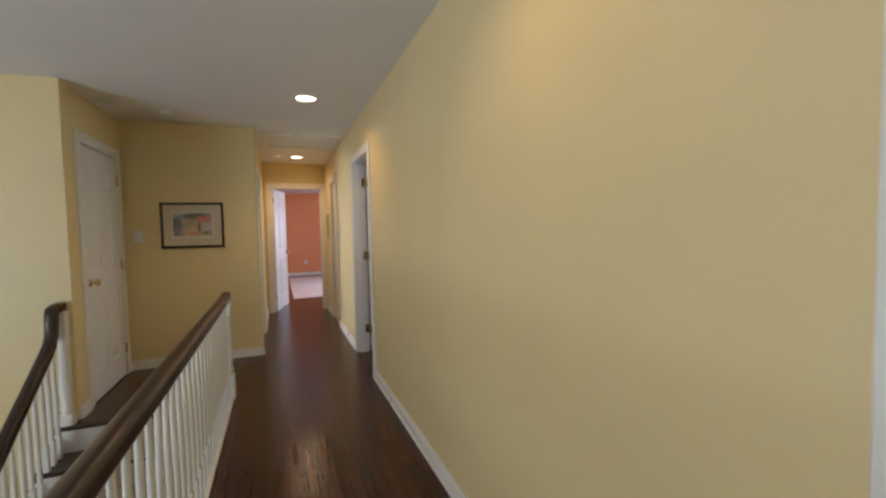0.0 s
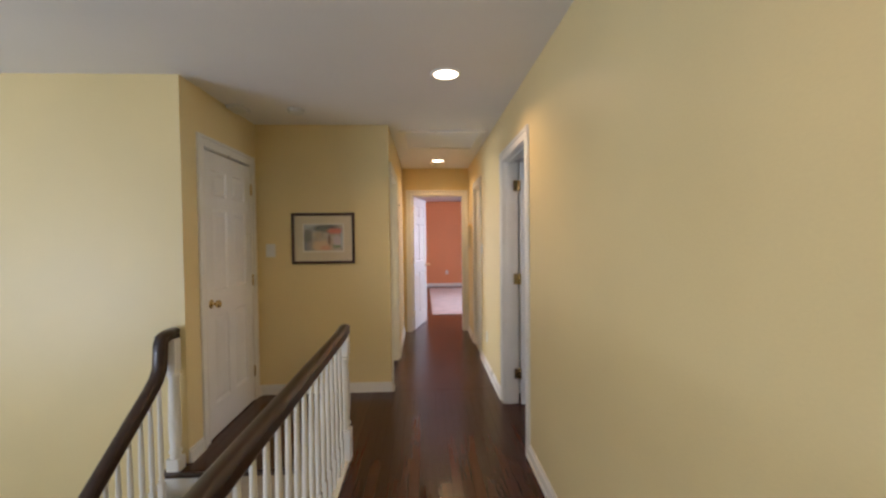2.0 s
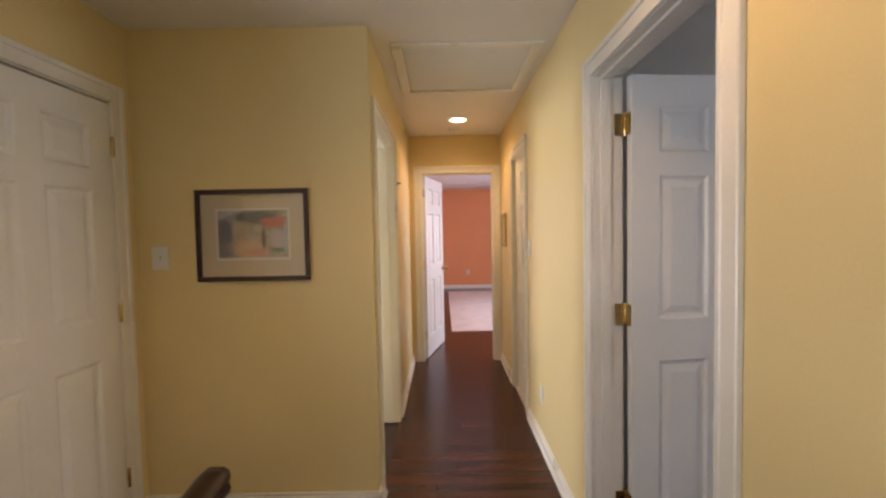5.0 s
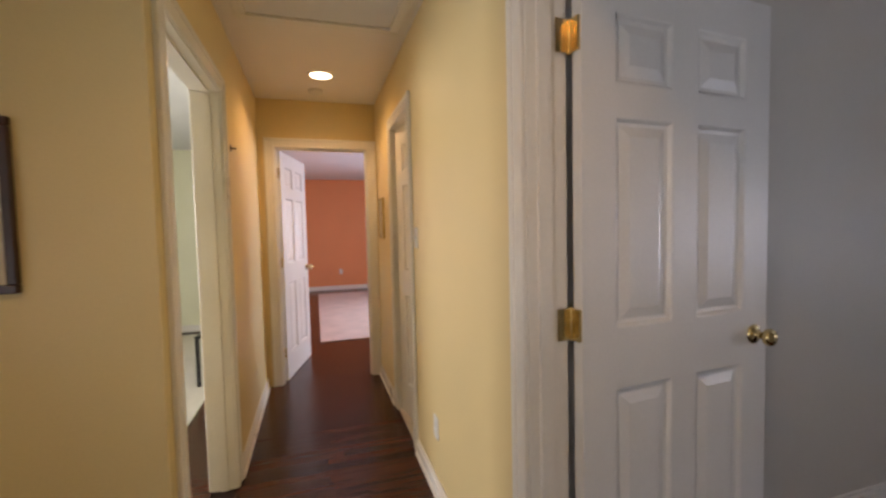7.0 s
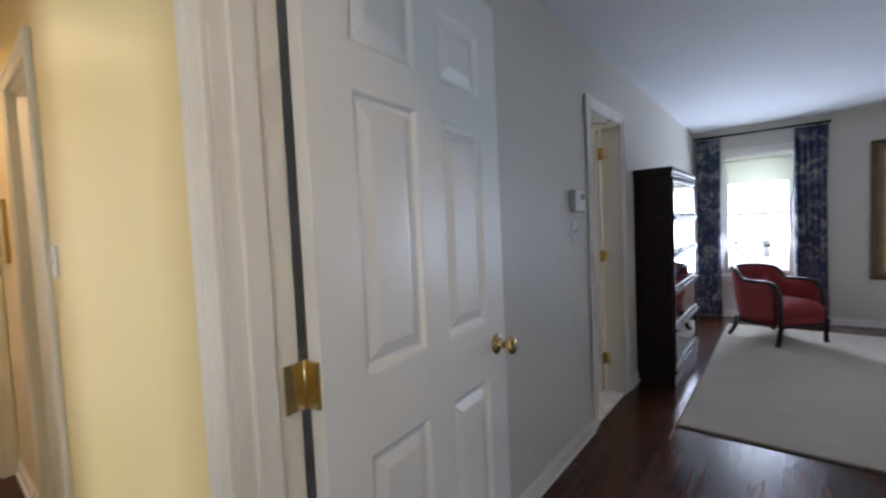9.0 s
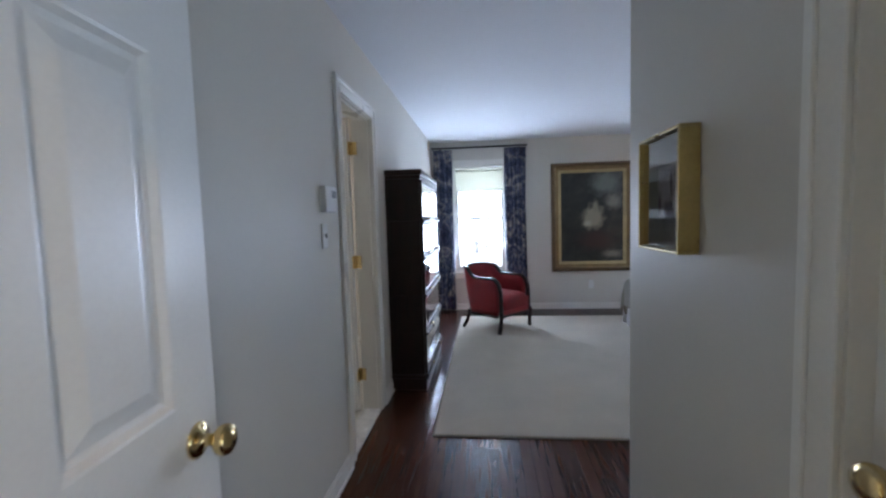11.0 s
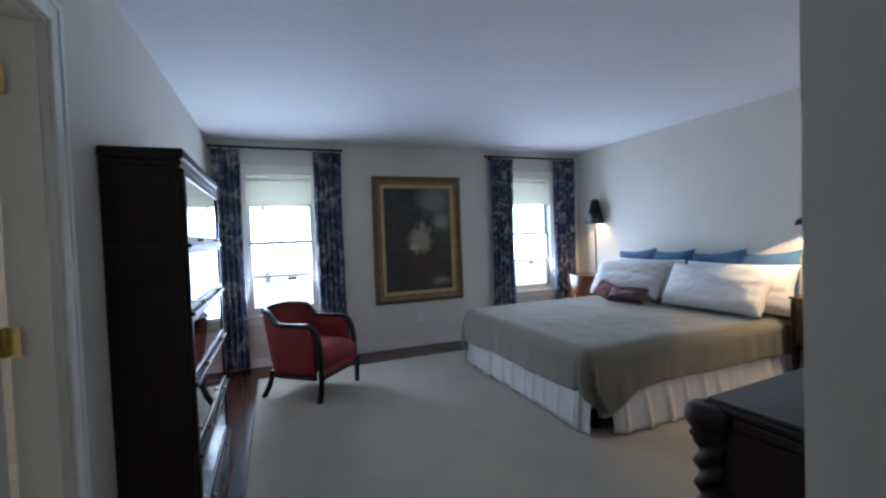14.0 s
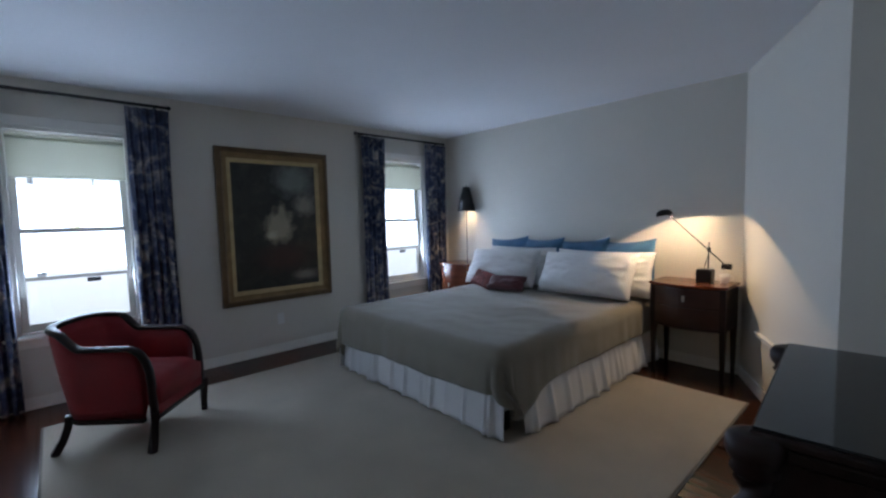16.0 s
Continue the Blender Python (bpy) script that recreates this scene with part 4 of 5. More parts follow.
def sash_window(name, o, label):
    y0, y1, z0, z1 = o
    w = thing(name, label, "window", kind="structure")
    part("window_frame", boxes(((6.345, y0 - 0.001, z0), (6.497, y0 + 0.03, z1)), ((6.345, y1 - 0.03, z0), (6.497, y1 + 0.001, z1)), ((6.345, y0 + 0.03, z1 - 0.03), (6.497, y1 - 0.03, z1 + 0.001)), ((6.345, y0 + 0.03, z0 - 0.001), (6.497, y1 - 0.03, z0 + 0.02))), TRIM, w)
    part("window_sill", boxes(((6.285, y0 - 0.09, z0 - 0.022), (6.345, y1 + 0.09, z0 + 0.004)), ((6.322, y0 - 0.07, z0 - 0.09), (6.3395, y1 + 0.07, z0 - 0.022)), bevel=0.004), TRIM, w)
    for a, c in (((y0 - 0.07, z0), (y0 + 0.008, z1 + 0.07)), ((y1 - 0.008, z0), (y1 + 0.07, z1 + 0.07)), ((y0 + 0.008, z1 - 0.008), (y1 - 0.008, z1 + 0.07))):
        part("casing", boxes(((6.322, a[0], a[1]), (6.3395, c[0], c[1])), bevel=0.004), TRIM, w)
    mid = 1.33
    for nm, xa, za, zb in (("upper_sash", 6.44, mid - 0.02, z1 - 0.03), ("lower_sash", 6.40, z0 + 0.02, mid + 0.018)):
        xb = xa + 0.035
        ya, yb = y0 + 0.031, y1 - 0.031
        s = part(nm, boxes(((xa, ya, za), (xb, ya + 0.042, zb)), ((xa, yb - 0.042, za), (xb, yb, zb)), ((xa, ya + 0.042, za), (xb, yb - 0.042, za + (0.055 if za < 1 else 0.036))), ((xa, ya + 0.042, zb - 0.036), (xb, yb - 0.042, zb)), bevel=0.003), TRIM, w)
        g = part("pane", boxes(((xa + 0.015, ya + 0.04, za + 0.03), (xa + 0.019, yb - 0.04, zb - 0.03))), GLASS, s)
        g.visible_shadow = False
    part("sash_lock", boxes(((6.385, (y0 + y1) / 2 - 0.03, mid + 0.018), (6.43, (y0 + y1) / 2 + 0.03, mid + 0.032)), bevel=0.004), BRASS, w, "brass sash lock")
    part("storm_rail", boxes(((6.478, y0 + 0.031, 0.945), (6.494, y1 - 0.031, 0.972))), TRIM, w)
    part("storm_catch", boxes(((6.468, (y0 + y1) / 2 - 0.14, 0.905), (6.478, (y0 + y1) / 2 - 0.05, 0.94)), bevel=0.003), plain("grey_catch", (0.12, 0.12, 0.13), 0.5), w, "grey storm-window catch")
    sh = thing("roller_shade", "cream roller shade drawn part way down the window", "window shade", group="bedroom roller shades")
    part("tube", lathe(bmnew(), [(0.018, y0 + 0.035), (0.018, y1 - 0.035)], (6.372, 0, z1 - 0.082), 16, "y"), SHADE, sh)
    part("cloth", boxes(((6.358, y0 + 0.035, 1.745), (6.3595, y1 - 0.035, z1 - 0.078))), SHADE, sh)
    part("hem_bar", boxes(((6.352, y0 + 0.035, 1.722), (6.366, y1 - 0.035, 1.746)), bevel=0.004), SHADE, sh)
    return w


sash_window("window_1", W1, "white double-hung sash window, bright outside")
sash_window("window_2", W2, "white double-hung sash window near the bed")
curtain_rod(3.136, 4.49)
curtain_rod(-0.053, 1.347)
curtain(4.19, 4.47, 6.262, "blue and cream printed curtain beside the bookcase", folds=5, seed=3)
curtain(3.155, 3.46, 6.262, "blue and cream printed curtain behind the red chair", folds=5, seed=5)
curtain(0.93, 1.26, 6.262, "blue and cream printed curtain beside the painting", folds=5, seed=8)
curtain(-0.07, 0.30, 6.262, "blue and cream printed curtain in the corner", folds=5, seed=11)

# ---- outside ----
# Ground coloured near white so that it looks overexposed; the glare is in its colour.
ground = structure("ground", boxes(((6.9, -150, -2.3), (400, 150, -2.0))), plain("glare_white_ground", (0.92, 0.93, 0.94), 0.95, vary=0.05, fine=3, coarse=0.2), "ground outside the windows, coloured white for overexposed glare", "ground")
# Added sheet that glows in place of the blown-out sky and distance.
structure("backdrop", boxes(((50, -90, -2.0), (50.2, 90, 45))), emit("glowing_distance", (0.90, 0.96, 1.0), 3.3), "glowing backdrop sheet for the overexposed distance outside", "backdrop")
# Bark colour lightened to look washed out by the glare behind the trunks.
BARK = plain("glare_paled_bark", (0.52, 0.54, 0.56), 0.9, vary=0.3, fine=14, coarse=3, bumpy=0.6)


def bare_tree(x, y, h, r, seed):
    rnd = random.Random(seed)
    t = thing("tree", "tall bare tree outside the window, bark paled for glare", "tree", pose(x, y, -2.0), "bare trees outside")
    pts = []
    cx = cy = 0.0
    for i in range(8):
        pts.append((Vector((cx, cy, h * i / 7)), r * (1 - 0.8 * i / 7)))
        cx += rnd.uniform(-0.12, 0.12)
        cy += rnd.uniform(-0.12, 0.12)

    def tube(bm, ps):
        rings = []
        for p, q in ps:
            rings.append([bm.verts.new(p + Vector((q * math.cos(a * math.pi / 4), q * math.sin(a * math.pi / 4), 0))) for a in range(8)])
        for r0, r1 in zip(rings, rings[1:]):
            for i in range(8):
                bm.faces.new((r0[i], r0[(i + 1) % 8], r1[(i + 1) % 8], r1[i])).smooth = True
        bm.faces.new(rings[0])
        bm.faces.new(rings[-1])
    bm = bmnew()
    tube(bm, pts)
    part("trunk", bm, BARK, t)
    for k in range(7):
        p, q = pts[2 + k % 5]
        a, l = rnd.uniform(0, 6.28), rnd.uniform(1.2, 2.6)
        bm = bmnew()
        dirn = Vector((math.cos(a), math.sin(a), 1.1)).normalized()
        tube(bm, [(p + dirn * l * s / 4 + Vector((0, 0, 0.08 * s * s)), q * 0.45 * (1 - s / 5)) for s in range(5)])
        part("limb", bm, BARK, t)
    return t


for k, (tx, ty, hh, rr) in enumerate(((40, 4.6, 17, 0.22), (46, -1.2, 18, 0.15), (45, -2.9, 17, 0.11), (47, 7.0, 18, 0.14), (42, -12.0, 16, 0.18),
                                      (45, -16.5, 18, 0.18), (47, -8.6, 18, 0.13), (44, 10.0, 17, 0.14), (47, 1.4, 18, 0.12), (46, -21.5, 18, 0.2))):
    bare_tree(tx, ty, hh, rr, 20 + k)

# ---- large painting ----


def mitred(bm, w, h, profile):
    """A frame swept round a rectangle facing -y: profile of (inset, out) pairs."""
    rings = []
    for ins, out in profile:
        a, c = w / 2 - ins, h / 2 - ins
        rings.append([bm.verts.new(p) for p in ((-a, -out, -c), (a, -out, -c), (a, -out, c), (-a, -out, c))])
    for r0, r1 in zip(rings, rings[1:]):
        for i in range(4):
            bm.faces.new((r0[i], r0[(i + 1) % 4], r1[(i + 1) % 4], r1[i]))
    return bm


OIL, nt, b = base("dark_oil_painting", 0.38)
v = coords(nt)
n1 = node(nt, "ShaderNodeTexNoise", Scale=5.0, Detail=6.0, Distortion=1.0)
nt.links.new(v, n1.inputs["Vector"])
col = ramp(nt, n1.outputs["Fac"], [(0.3, (0.010, 0.011, 0.009)), (0.55, (0.022, 0.022, 0.018)), (0.75, (0.045, 0.04, 0.03))])
for centre, radii, rgb, wob, hi in (((0.20, 0, 0.48), (0.28, 1, 0.22), (0.16, 0.18, 0.16), 0.5, 0.7), ((0.30, 0, 0.22), (0.16, 1, 0.14), (0.22, 0.21, 0.17), 0.5, 0.7),
                                    ((0.06, 0, -0.32), (0.36, 1, 0.20), (0.042, 0.016, 0.012), 0.4, 0.7), ((0.28, 0, -0.52), (0.18, 1, 0.07), (0.17, 0.15, 0.12), 0.4, 0.7),
                                    ((0.02, 0, 0.0), (0.18, 1, 0.20), (0.30, 0.27, 0.19), 0.45, 0.5), ((0.05, 0, 0.14), (0.05, 1, 0.12), (0.26, 0.24, 0.17), 0.4, 0.6),
                                    ((-0.06, 0, -0.09), (0.08, 1, 0.06), (0.42, 0.38, 0.28), 0.5, 0.7)):
    col = mix(nt, col, rgb, blob(nt, v, centre, radii, wob, 0.0, hi))
nt.links.new(col, b.inputs["Base Color"])
bump(nt, b, n1.outputs["Fac"], 0.1, 0.002)

pw, ph = 1.125, 1.525
painting = thing("oil_painting", "large dark oil painting in a heavy gilt frame", "painting", pose(6.338, 2.248, 1.306, 0, 0, -90))
part("outer_frame", mitred(bmnew(), pw, ph, [(0.0, 0.0), (0.0, 0.038), (0.006, 0.046), (0.018, 0.048), (0.028, 0.058), (0.040, 0.060), (0.050, 0.052)]), DARKGILT, painting, "dark bronze outer moulding")
part("cove_moulding", mitred(bmnew(), pw, ph, [(0.050, 0.052), (0.056, 0.040), (0.070, 0.030), (0.086, 0.026), (0.092, 0.030), (0.100, 0.030)]), COVEGILT, painting, "darkened gilded cove moulding")
part("liner", mitred(bmnew(), pw, ph, [(0.100, 0.030), (0.104, 0.022), (0.132, 0.016), (0.136, 0.010), (0.142, 0.008)]), GILT, painting, "worn gilt liner")
part("canvas", boxes(((-pw / 2 + 0.135, -0.009, -ph / 2 + 0.135), (pw / 2 - 0.135, -0.002, ph / 2 - 0.135))), OIL, painting, "dark oil canvas with a pale bouquet")

# ---- small print in the entry passage ----
GREYMAT = plain("olive_grey_mat", (0.25, 0.23, 0.18), 0.8, vary=0.05, fine=200)
ETCH, nt, b = base("faded_etching", 0.7)
v = coords(nt)
col = ramp(nt, node(nt, "ShaderNodeTexNoise", Scale=30.0, Detail=4.0).outputs["Fac"], [(0.35, (0.34, 0.31, 0.27)), (0.65, (0.46, 0.42, 0.36))])
for centre, radii in (((0.03, 0, -0.045), (0.06, 1, 0.035)), ((0.035, 0, 0.02), (0.012, 1, 0.05)), ((-0.04, 0, -0.03), (0.02, 1, 0.04))):
    col = mix(nt, col, (0.11, 0.075, 0.065), blob(nt, v, centre, radii, 0.3, 0.0, 0.6))
nt.links.new(col, b.inputs["Base Color"])
etching = framed("framed_print", "small faded print with olive mat in thin gold frame", pose(1.347, 3.231, 1.40, 0, 0, 180), 0.268, 0.315, 0.052, 0.008, BRASSFRAME, GREYMAT, ETCH, (-0.048, 0.048, -0.068, 0.068))
part("print_border", boxes(((-0.0585, -0.0202, -0.0735), (0.0585, -0.0188, 0.0735))), plain("pale_print_border", (0.42, 0.40, 0.34), 0.8), etching)

# ---- barrister bookcase ----
bx0, bx1, by0, by1 = 3.372, 4.43, 4.24, 4.507
bc = thing("bookcase", "tall dark barrister bookcase with five glass-fronted sections", "bookcase", pose(0, 0, 0))
part("cornice", boxes(((bx0 - 0.018, by0 - 0.022, 1.685), (bx1 + 0.018, by1, 1.728)), ((bx0 - 0.008, by0 - 0.010, 1.656), (bx1 + 0.008, by1, 1.686)), bevel=0.008, seg=2), EBONY, bc)
part("base", boxes(((bx0 - 0.012, by0 - 0.015, 0.0), (bx1 + 0.012, by1, 0.095)), ((bx0 - 0.018, by0 - 0.03, 0.095), (bx1 + 0.018, by1, 0.125)), bevel=0.006), EBONY, bc)
levels = [0.125, 0.455, 0.755, 1.05, 1.335, 1.656]
for z0, z1 in zip(levels, levels[1:]):
    sec = part("section", boxes(((bx0 + 0.02, by1 - 0.012, z0), (bx1 - 0.02, by1, z1 - 0.0015))), EBONY, bc)
    for sx in (bx0, bx1 - 0.02):
        part("side_panel", boxes(((sx, by0, z0), (sx + 0.02, by1, z1 - 0.0004))), EBONY, sec)
    part("shelf", boxes(((bx0 + 0.02, by0, z0), (bx1 - 0.02, by1 - 0.012, z0 + 0.018))), EBONY, sec)
    part("top_panel", boxes(((bx0 + 0.02, by0, z1 - 0.024), (bx1 - 0.02, by1 - 0.012, z1 - 0.0015))), EBONY, sec)
    part("door_frame", boxes(((bx0 + 0.004, by0 - 0.020, z0 + 0.004), (bx1 - 0.004, by0 - 0.001, z0 + 0.038)), ((bx0 + 0.004, by0 - 0.020, z1 - 0.040), (bx1 - 0.004, by0 - 0.001, z1 - 0.008)),
                             ((bx0 + 0.004, by0 - 0.020, z0 + 0.038), (bx0 + 0.034, by0 - 0.001, z1 - 0.040)), ((bx1 - 0.034, by0 - 0.020, z0 + 0.038), (bx1 - 0.004, by0 - 0.001, z1 - 0.040)),
                             ((bx0 - 0.006, by0 - 0.034, z0 - 0.012), (bx1 + 0.006, by0 - 0.002, z0 + 0.006)), bevel=0.003), EBONY, sec)
    g = part("glass", boxes(((bx0 + 0.033, by0 - 0.012, z0 + 0.037), (bx1 - 0.033, by0 - 0.008, z1 - 0.039))), GLASS, sec)
    for kx in (bx0 + 0.25, bx1 - 0.25):
        bm = bmnew()
        lathe(bm, [(0.009, 0.0), (0.006, -0.008), (0.011, -0.016), (0.009, -0.022), (0.002, -0.024)], (kx, by0 - 0.020, z0 + 0.02), 12, "y")
        part("knob", bm, BRASS, sec, "small brass pull")

# ---- red tub chair ----
chair = thing("armchair", "red upholstered tub armchair with dark wooden frame on the rug", "armchair", pose(5.330, 3.632, 0.012, 0, 0, -41))


def tub(s):
    """Plan of the tub from the front of one arm round the squarish back to the other; s from 0 to 1."""
    hw, y0, y1, r = 0.272, -0.235, 0.265, 0.15
    side, arc, back = y1 - r - y0, math.pi * r / 2, 2 * (hw - r)
    total = 2 * side + 2 * arc + back
    q = min(s, 1 - s) * total
    sgn = -1 if s <= 0.5 else 1
    if q < side:
        return sgn * hw, y0 + q, 0.0
    if q < side + arc:
        a = (q - side) / r
        return sgn * (hw - r + r * math.cos(a)), y1 - r + r * math.sin(a), a
    return sgn * (hw - r - (q - side - arc)), y1, math.pi / 2


def rim(s):
    """Height of the rim: level arms, a quick step up at the back corners, a gently crowned back."""
    d = min(s, 1 - s)
    k = min(1, max(0, (d - 0.225) / 0.075))
    f = max(0, 1 - d / 0.05)
    return 0.618 - 0.085 * f ** 2.2 + 0.095 * k * k * (3 - 2 * k) + 0.038 * math.sin(math.pi / 2 * min(1, max(0, (d - 0.27) / 0.23)))


def tub_frame(s):
    """Foot of the wall, its inward direction and its lean at the rim."""
    x, y, a = tub(s)
    inw = Vector((-math.copysign(math.cos(a), x), -math.sin(a), 0))
    lean = Vector((math.copysign(0.006 + 0.012 * math.sin(2 * a), x), 0.085 * min(1, max(0, (y + 0.02) / 0.27)) ** 1.3, 0))
    return Vector((x, y, 0)), inw, lean


N = 88
cols = []
bm = bmnew()
for i in range(N + 1):
    s = i / N
    P, inw, lean = tub_frame(s)
    h = rim(s)

    def at(z, inset):
        return P + lean * ((z - 0.18) / 0.55) + inw * inset + Vector((0, 0, z))
    sec = [at(0.185, 0.010), at(0.26, 0.002), at(0.42, -0.004), at(h - 0.06, -0.003), at(h - 0.012, 0.004),
           at(h - 0.010, 0.040), at(h - 0.07, 0.060), at(0.45, 0.062), at(0.26, 0.05)]
    cols.append([bm.verts.new(p) for p in sec])
for c0, c1 in zip(cols, cols[1:]):
    for i in range(9):
        bm.faces.new((c0[i], c0[(i + 1) % 9], c1[(i + 1) % 9], c1[i])).smooth = True
bm.faces.new(cols[0])
bm.faces.new(cols[-1])
part("tub_back", bm, RED, chair, "red velvet tub back and arms")

# the rail runs up each front leg, over the arm and round the back
pts = []
for i in range(N + 1):
    P, inw, lean = tub_frame(i / N)
    pts.append(P + lean * ((rim(i / N) - 0.18) / 0.55) + inw * 0.018 + Vector((0, 0, rim(i / N) + 0.002)))
curl = [(-0.058, -0.45), (-0.054, -0.30), (-0.050, -0.20), (-0.043, -0.135), (-0.028, -0.082), (-0.004, -0.038), (0.030, -0.012), (0.060, -0.002)]
pts = [pts[0] + Vector((0, dy, dz + 0.085)) for dy, dz in curl] + pts[5:-5] + [pts[-1] + Vector((0, dy, dz + 0.085)) for dy, dz in reversed(curl)]
part("top_rail", sweep(bmnew(), pts, [(0.027, -0.010), (0.027, 0.006), (0.020, 0.014), (0.0, 0.017), (-0.020, 0.014), (-0.027, 0.006), (-0.027, -0.010), (0.0, -0.014)]), EBONY, chair, "dark polished wooden rail over arms and back")
bm = bmnew()
nu = 22
grid = []
for j in range(nu + 1):
    row = []
    for i in range(nu + 1):
        u, w = i / nu * 2 - 1, j / nu * 2 - 1
        hw = 0.232 if w < 0.3 else 0.232 * (1 - 0.25 * ((w - 0.3) / 0.7) ** 2)
        z = 0.375 + 0.065 * ((1 - abs(u) ** 5) * (1 - abs(w) ** 6)) ** 0.6 + 0.004 * noise.noise((u * 3, w * 3, 8))
        row.append(bm.verts.new((u * hw, -0.045 + w * 0.262 - 0.012 * (w < 0) * (1 - u * u), z)))
    grid.append(row)
for j in range(nu):
    for i in range(nu):
        bm.faces.new((grid[j][i], grid[j][i + 1], grid[j + 1][i + 1], grid[j + 1][i])).smooth = True
low = {}
edge = [(0, i) for i in range(nu)] + [(j, nu) for j in range(nu)] + [(nu, i) for i in range(nu, 0, -1)] + [(j, 0) for j in range(nu, 0, -1)]
for j, i in edge:
    c = grid[j][i].co
    low[(j, i)] = bm.verts.new((c.x, c.y, 0.27))
for k in range(len(edge)):
    p, q = edge[k], edge[(k + 1) % len(edge)]
    bm.faces.new((grid[p[0]][p[1]], grid[q[0]][q[1]], low[q], low[p])).smooth = True
bm.faces.new([low[e] for e in edge])
part("seat_cushion", bm, RED, chair, "domed red velvet seat cushion")
part("front_panel", boxes(((-0.252, -0.304, 0.205), (0.252, -0.282, 0.375)), bevel=0.010, seg=3), RED, chair)
part("apron", boxes(((-0.250, -0.312, 0.182), (0.250, -0.280, 0.208)), bevel=0.005), EBONY, chair)
pts = [tub_frame(i / 60) for i in range(61)]
part("base_rail", sweep(bmnew(), [P + inw * 0.012 + Vector((0, 0, 0.186)) for P, inw, lean in pts], [(0.016, -0.012), (0.016, 0.012), (-0.016, 0.012), (-0.016, -0.012)]), EBONY, chair, "dark wooden rail under the upholstery")
for sx in (-1, 1):
    sq = [(-0.019, -0.019), (0.019, -0.019), (0.019, 0.019), (-0.019, 0.019)]
    part("front_leg", sweep(bmnew(), [(sx * 0.270, -0.301, 0.24), (sx * 0.272, -0.298, 0.17), (sx * 0.278, -0.289, 0.08), (sx * 0.292, -0.284, 0.0)], sq), EBONY, chair)
    part("back_leg", sweep(bmnew(), [(sx * 0.235, 0.225, 0.22), (sx * 0.240, 0.232, 0.16), (sx * 0.258, 0.252, 0.08), (sx * 0.290, 0.285, 0.0)], sq), EBONY, chair)

# ---- bedroom rug ----
brug = thing("area_rug", "large cream wool rug with a dark bound edge", "rug", pose(4.255, 2.275, 0))
bm = boxes(((-1.585, -1.815, 0.0015), (1.585, 1.815, 0.012)), bevel=0.004)
part("rug_field", bm, RUG, brug)
part("binding", boxes(((-1.597, -1.827, 0.001), (1.597, -1.814, 0.009)), ((-1.597, 1.814, 0.001), (1.597, 1.827, 0.009)), ((-1.597, -1.814, 0.001), (-1.584, 1.814, 0.009)), ((1.584, -1.814, 0.001), (1.597, 1.814, 0.009))), RUGEDGE, brug, "dark bound edge")

# ---- bed ----
X0, X1, Y0, Y1, TOP = 3.50, 5.42, -0.10, 2.11, 0.565
bed = thing("bed", "king-size bed with mattress and white gathered bed skirt", "bed", pose(0, 0, 0.0))
part("box_spring", boxes(((X0 + 0.10, Y0, 0.14), (X1 - 0.10, Y1 - 0.14, 0.34)), bevel=0.02, seg=2), LINEN, bed)
part("mattress", boxes(((X0 + 0.01, Y0, 0.341), (X1 - 0.01, Y1 - 0.01, TOP - 0.012)), bevel=0.05, seg=3), LINEN, bed)
for lx in (X0 + 0.15, X1 - 0.15):
    for ly in (Y0 + 0.15, Y1 - 0.18):
        part("leg", boxes(((lx - 0.03, ly - 0.03, 0.0125), (lx + 0.03, ly + 0.03, 0.14))), BLACK, bed)


def skirt(p0, p1, out, label, seed, flare=0.016):
    """A hanging skirt, nearly flat between soft box pleats and uneven gathers."""
    rnd = random.Random(seed)
    bm = bmnew()
    d = Vector(p1) - Vector(p0)
    n = int(d.length / 0.011)
    pleats, q = [], 0.10
    while q < d.length:
        pleats.append((q, rnd.uniform(0.016, 0.040), rnd.uniform(0.016, 0.036)))
        q += rnd.choice((0.05, 0.08, 0.11, 0.17)) * rnd.uniform(0.8, 1.2)
    rows = []
    for j in range(13):
        w = j / 12
        row = []
        for i in range(n + 1):
            u = i / n
            pos = Vector(p0) + d * u
            q = u * d.length
            wave = 0.006 * noise.noise((q * 5, seed, w)) + 0.010 * w * noise.noise((q * 2.3, seed + 4, 0))
            for c, wd, dp in pleats:
                k = (q - c - 0.02 * w * noise.noise((c * 7, seed, 1))) / wd
                if abs(k) < 3:
                    wave += dp * (0.25 + 0.75 * w) * math.exp(-k * k * 2) * (1 if int(c * 50) % 3 else -0.8)
            pos += Vector(out) * (-0.030 + wave + flare * w ** 0.8)
            pos.z = 0.37 - (0.37 - 0.022) * w + 0.012 * w * max(0.0, noise.noise((q * 2.5, seed, 3)))
            row.append(bm.verts.new(pos))
        rows.append(row)
    for r0, r1 in zip(rows, rows[1:]):
        for i in range(n):
            bm.faces.new((r0[i], r0[i + 1], r1[i + 1], r1[i])).smooth = True
    ob = part("bed_skirt", bm, LINEN, bed, label)
    md = ob.modifiers.new("thickness", "SOLIDIFY")
    md.thickness = 0.003
    return ob


skirt((X0 + 0.03, Y1 - 0.035, 0), (X1 - 0.03, Y1 - 0.035, 0), (0, 1, 0), "white pleated bed skirt at the foot", 1, 0.03)
skirt((X0, Y0, 0), (X0, Y1 - 0.20, 0), (-1, 0, 0), "white gathered bed skirt flaring along the side", 2, 0.065)
skirt((X1, Y0, 0), (X1, Y1, 0), (1, 0, 0), "white gathered bed skirt along the far side", 3)

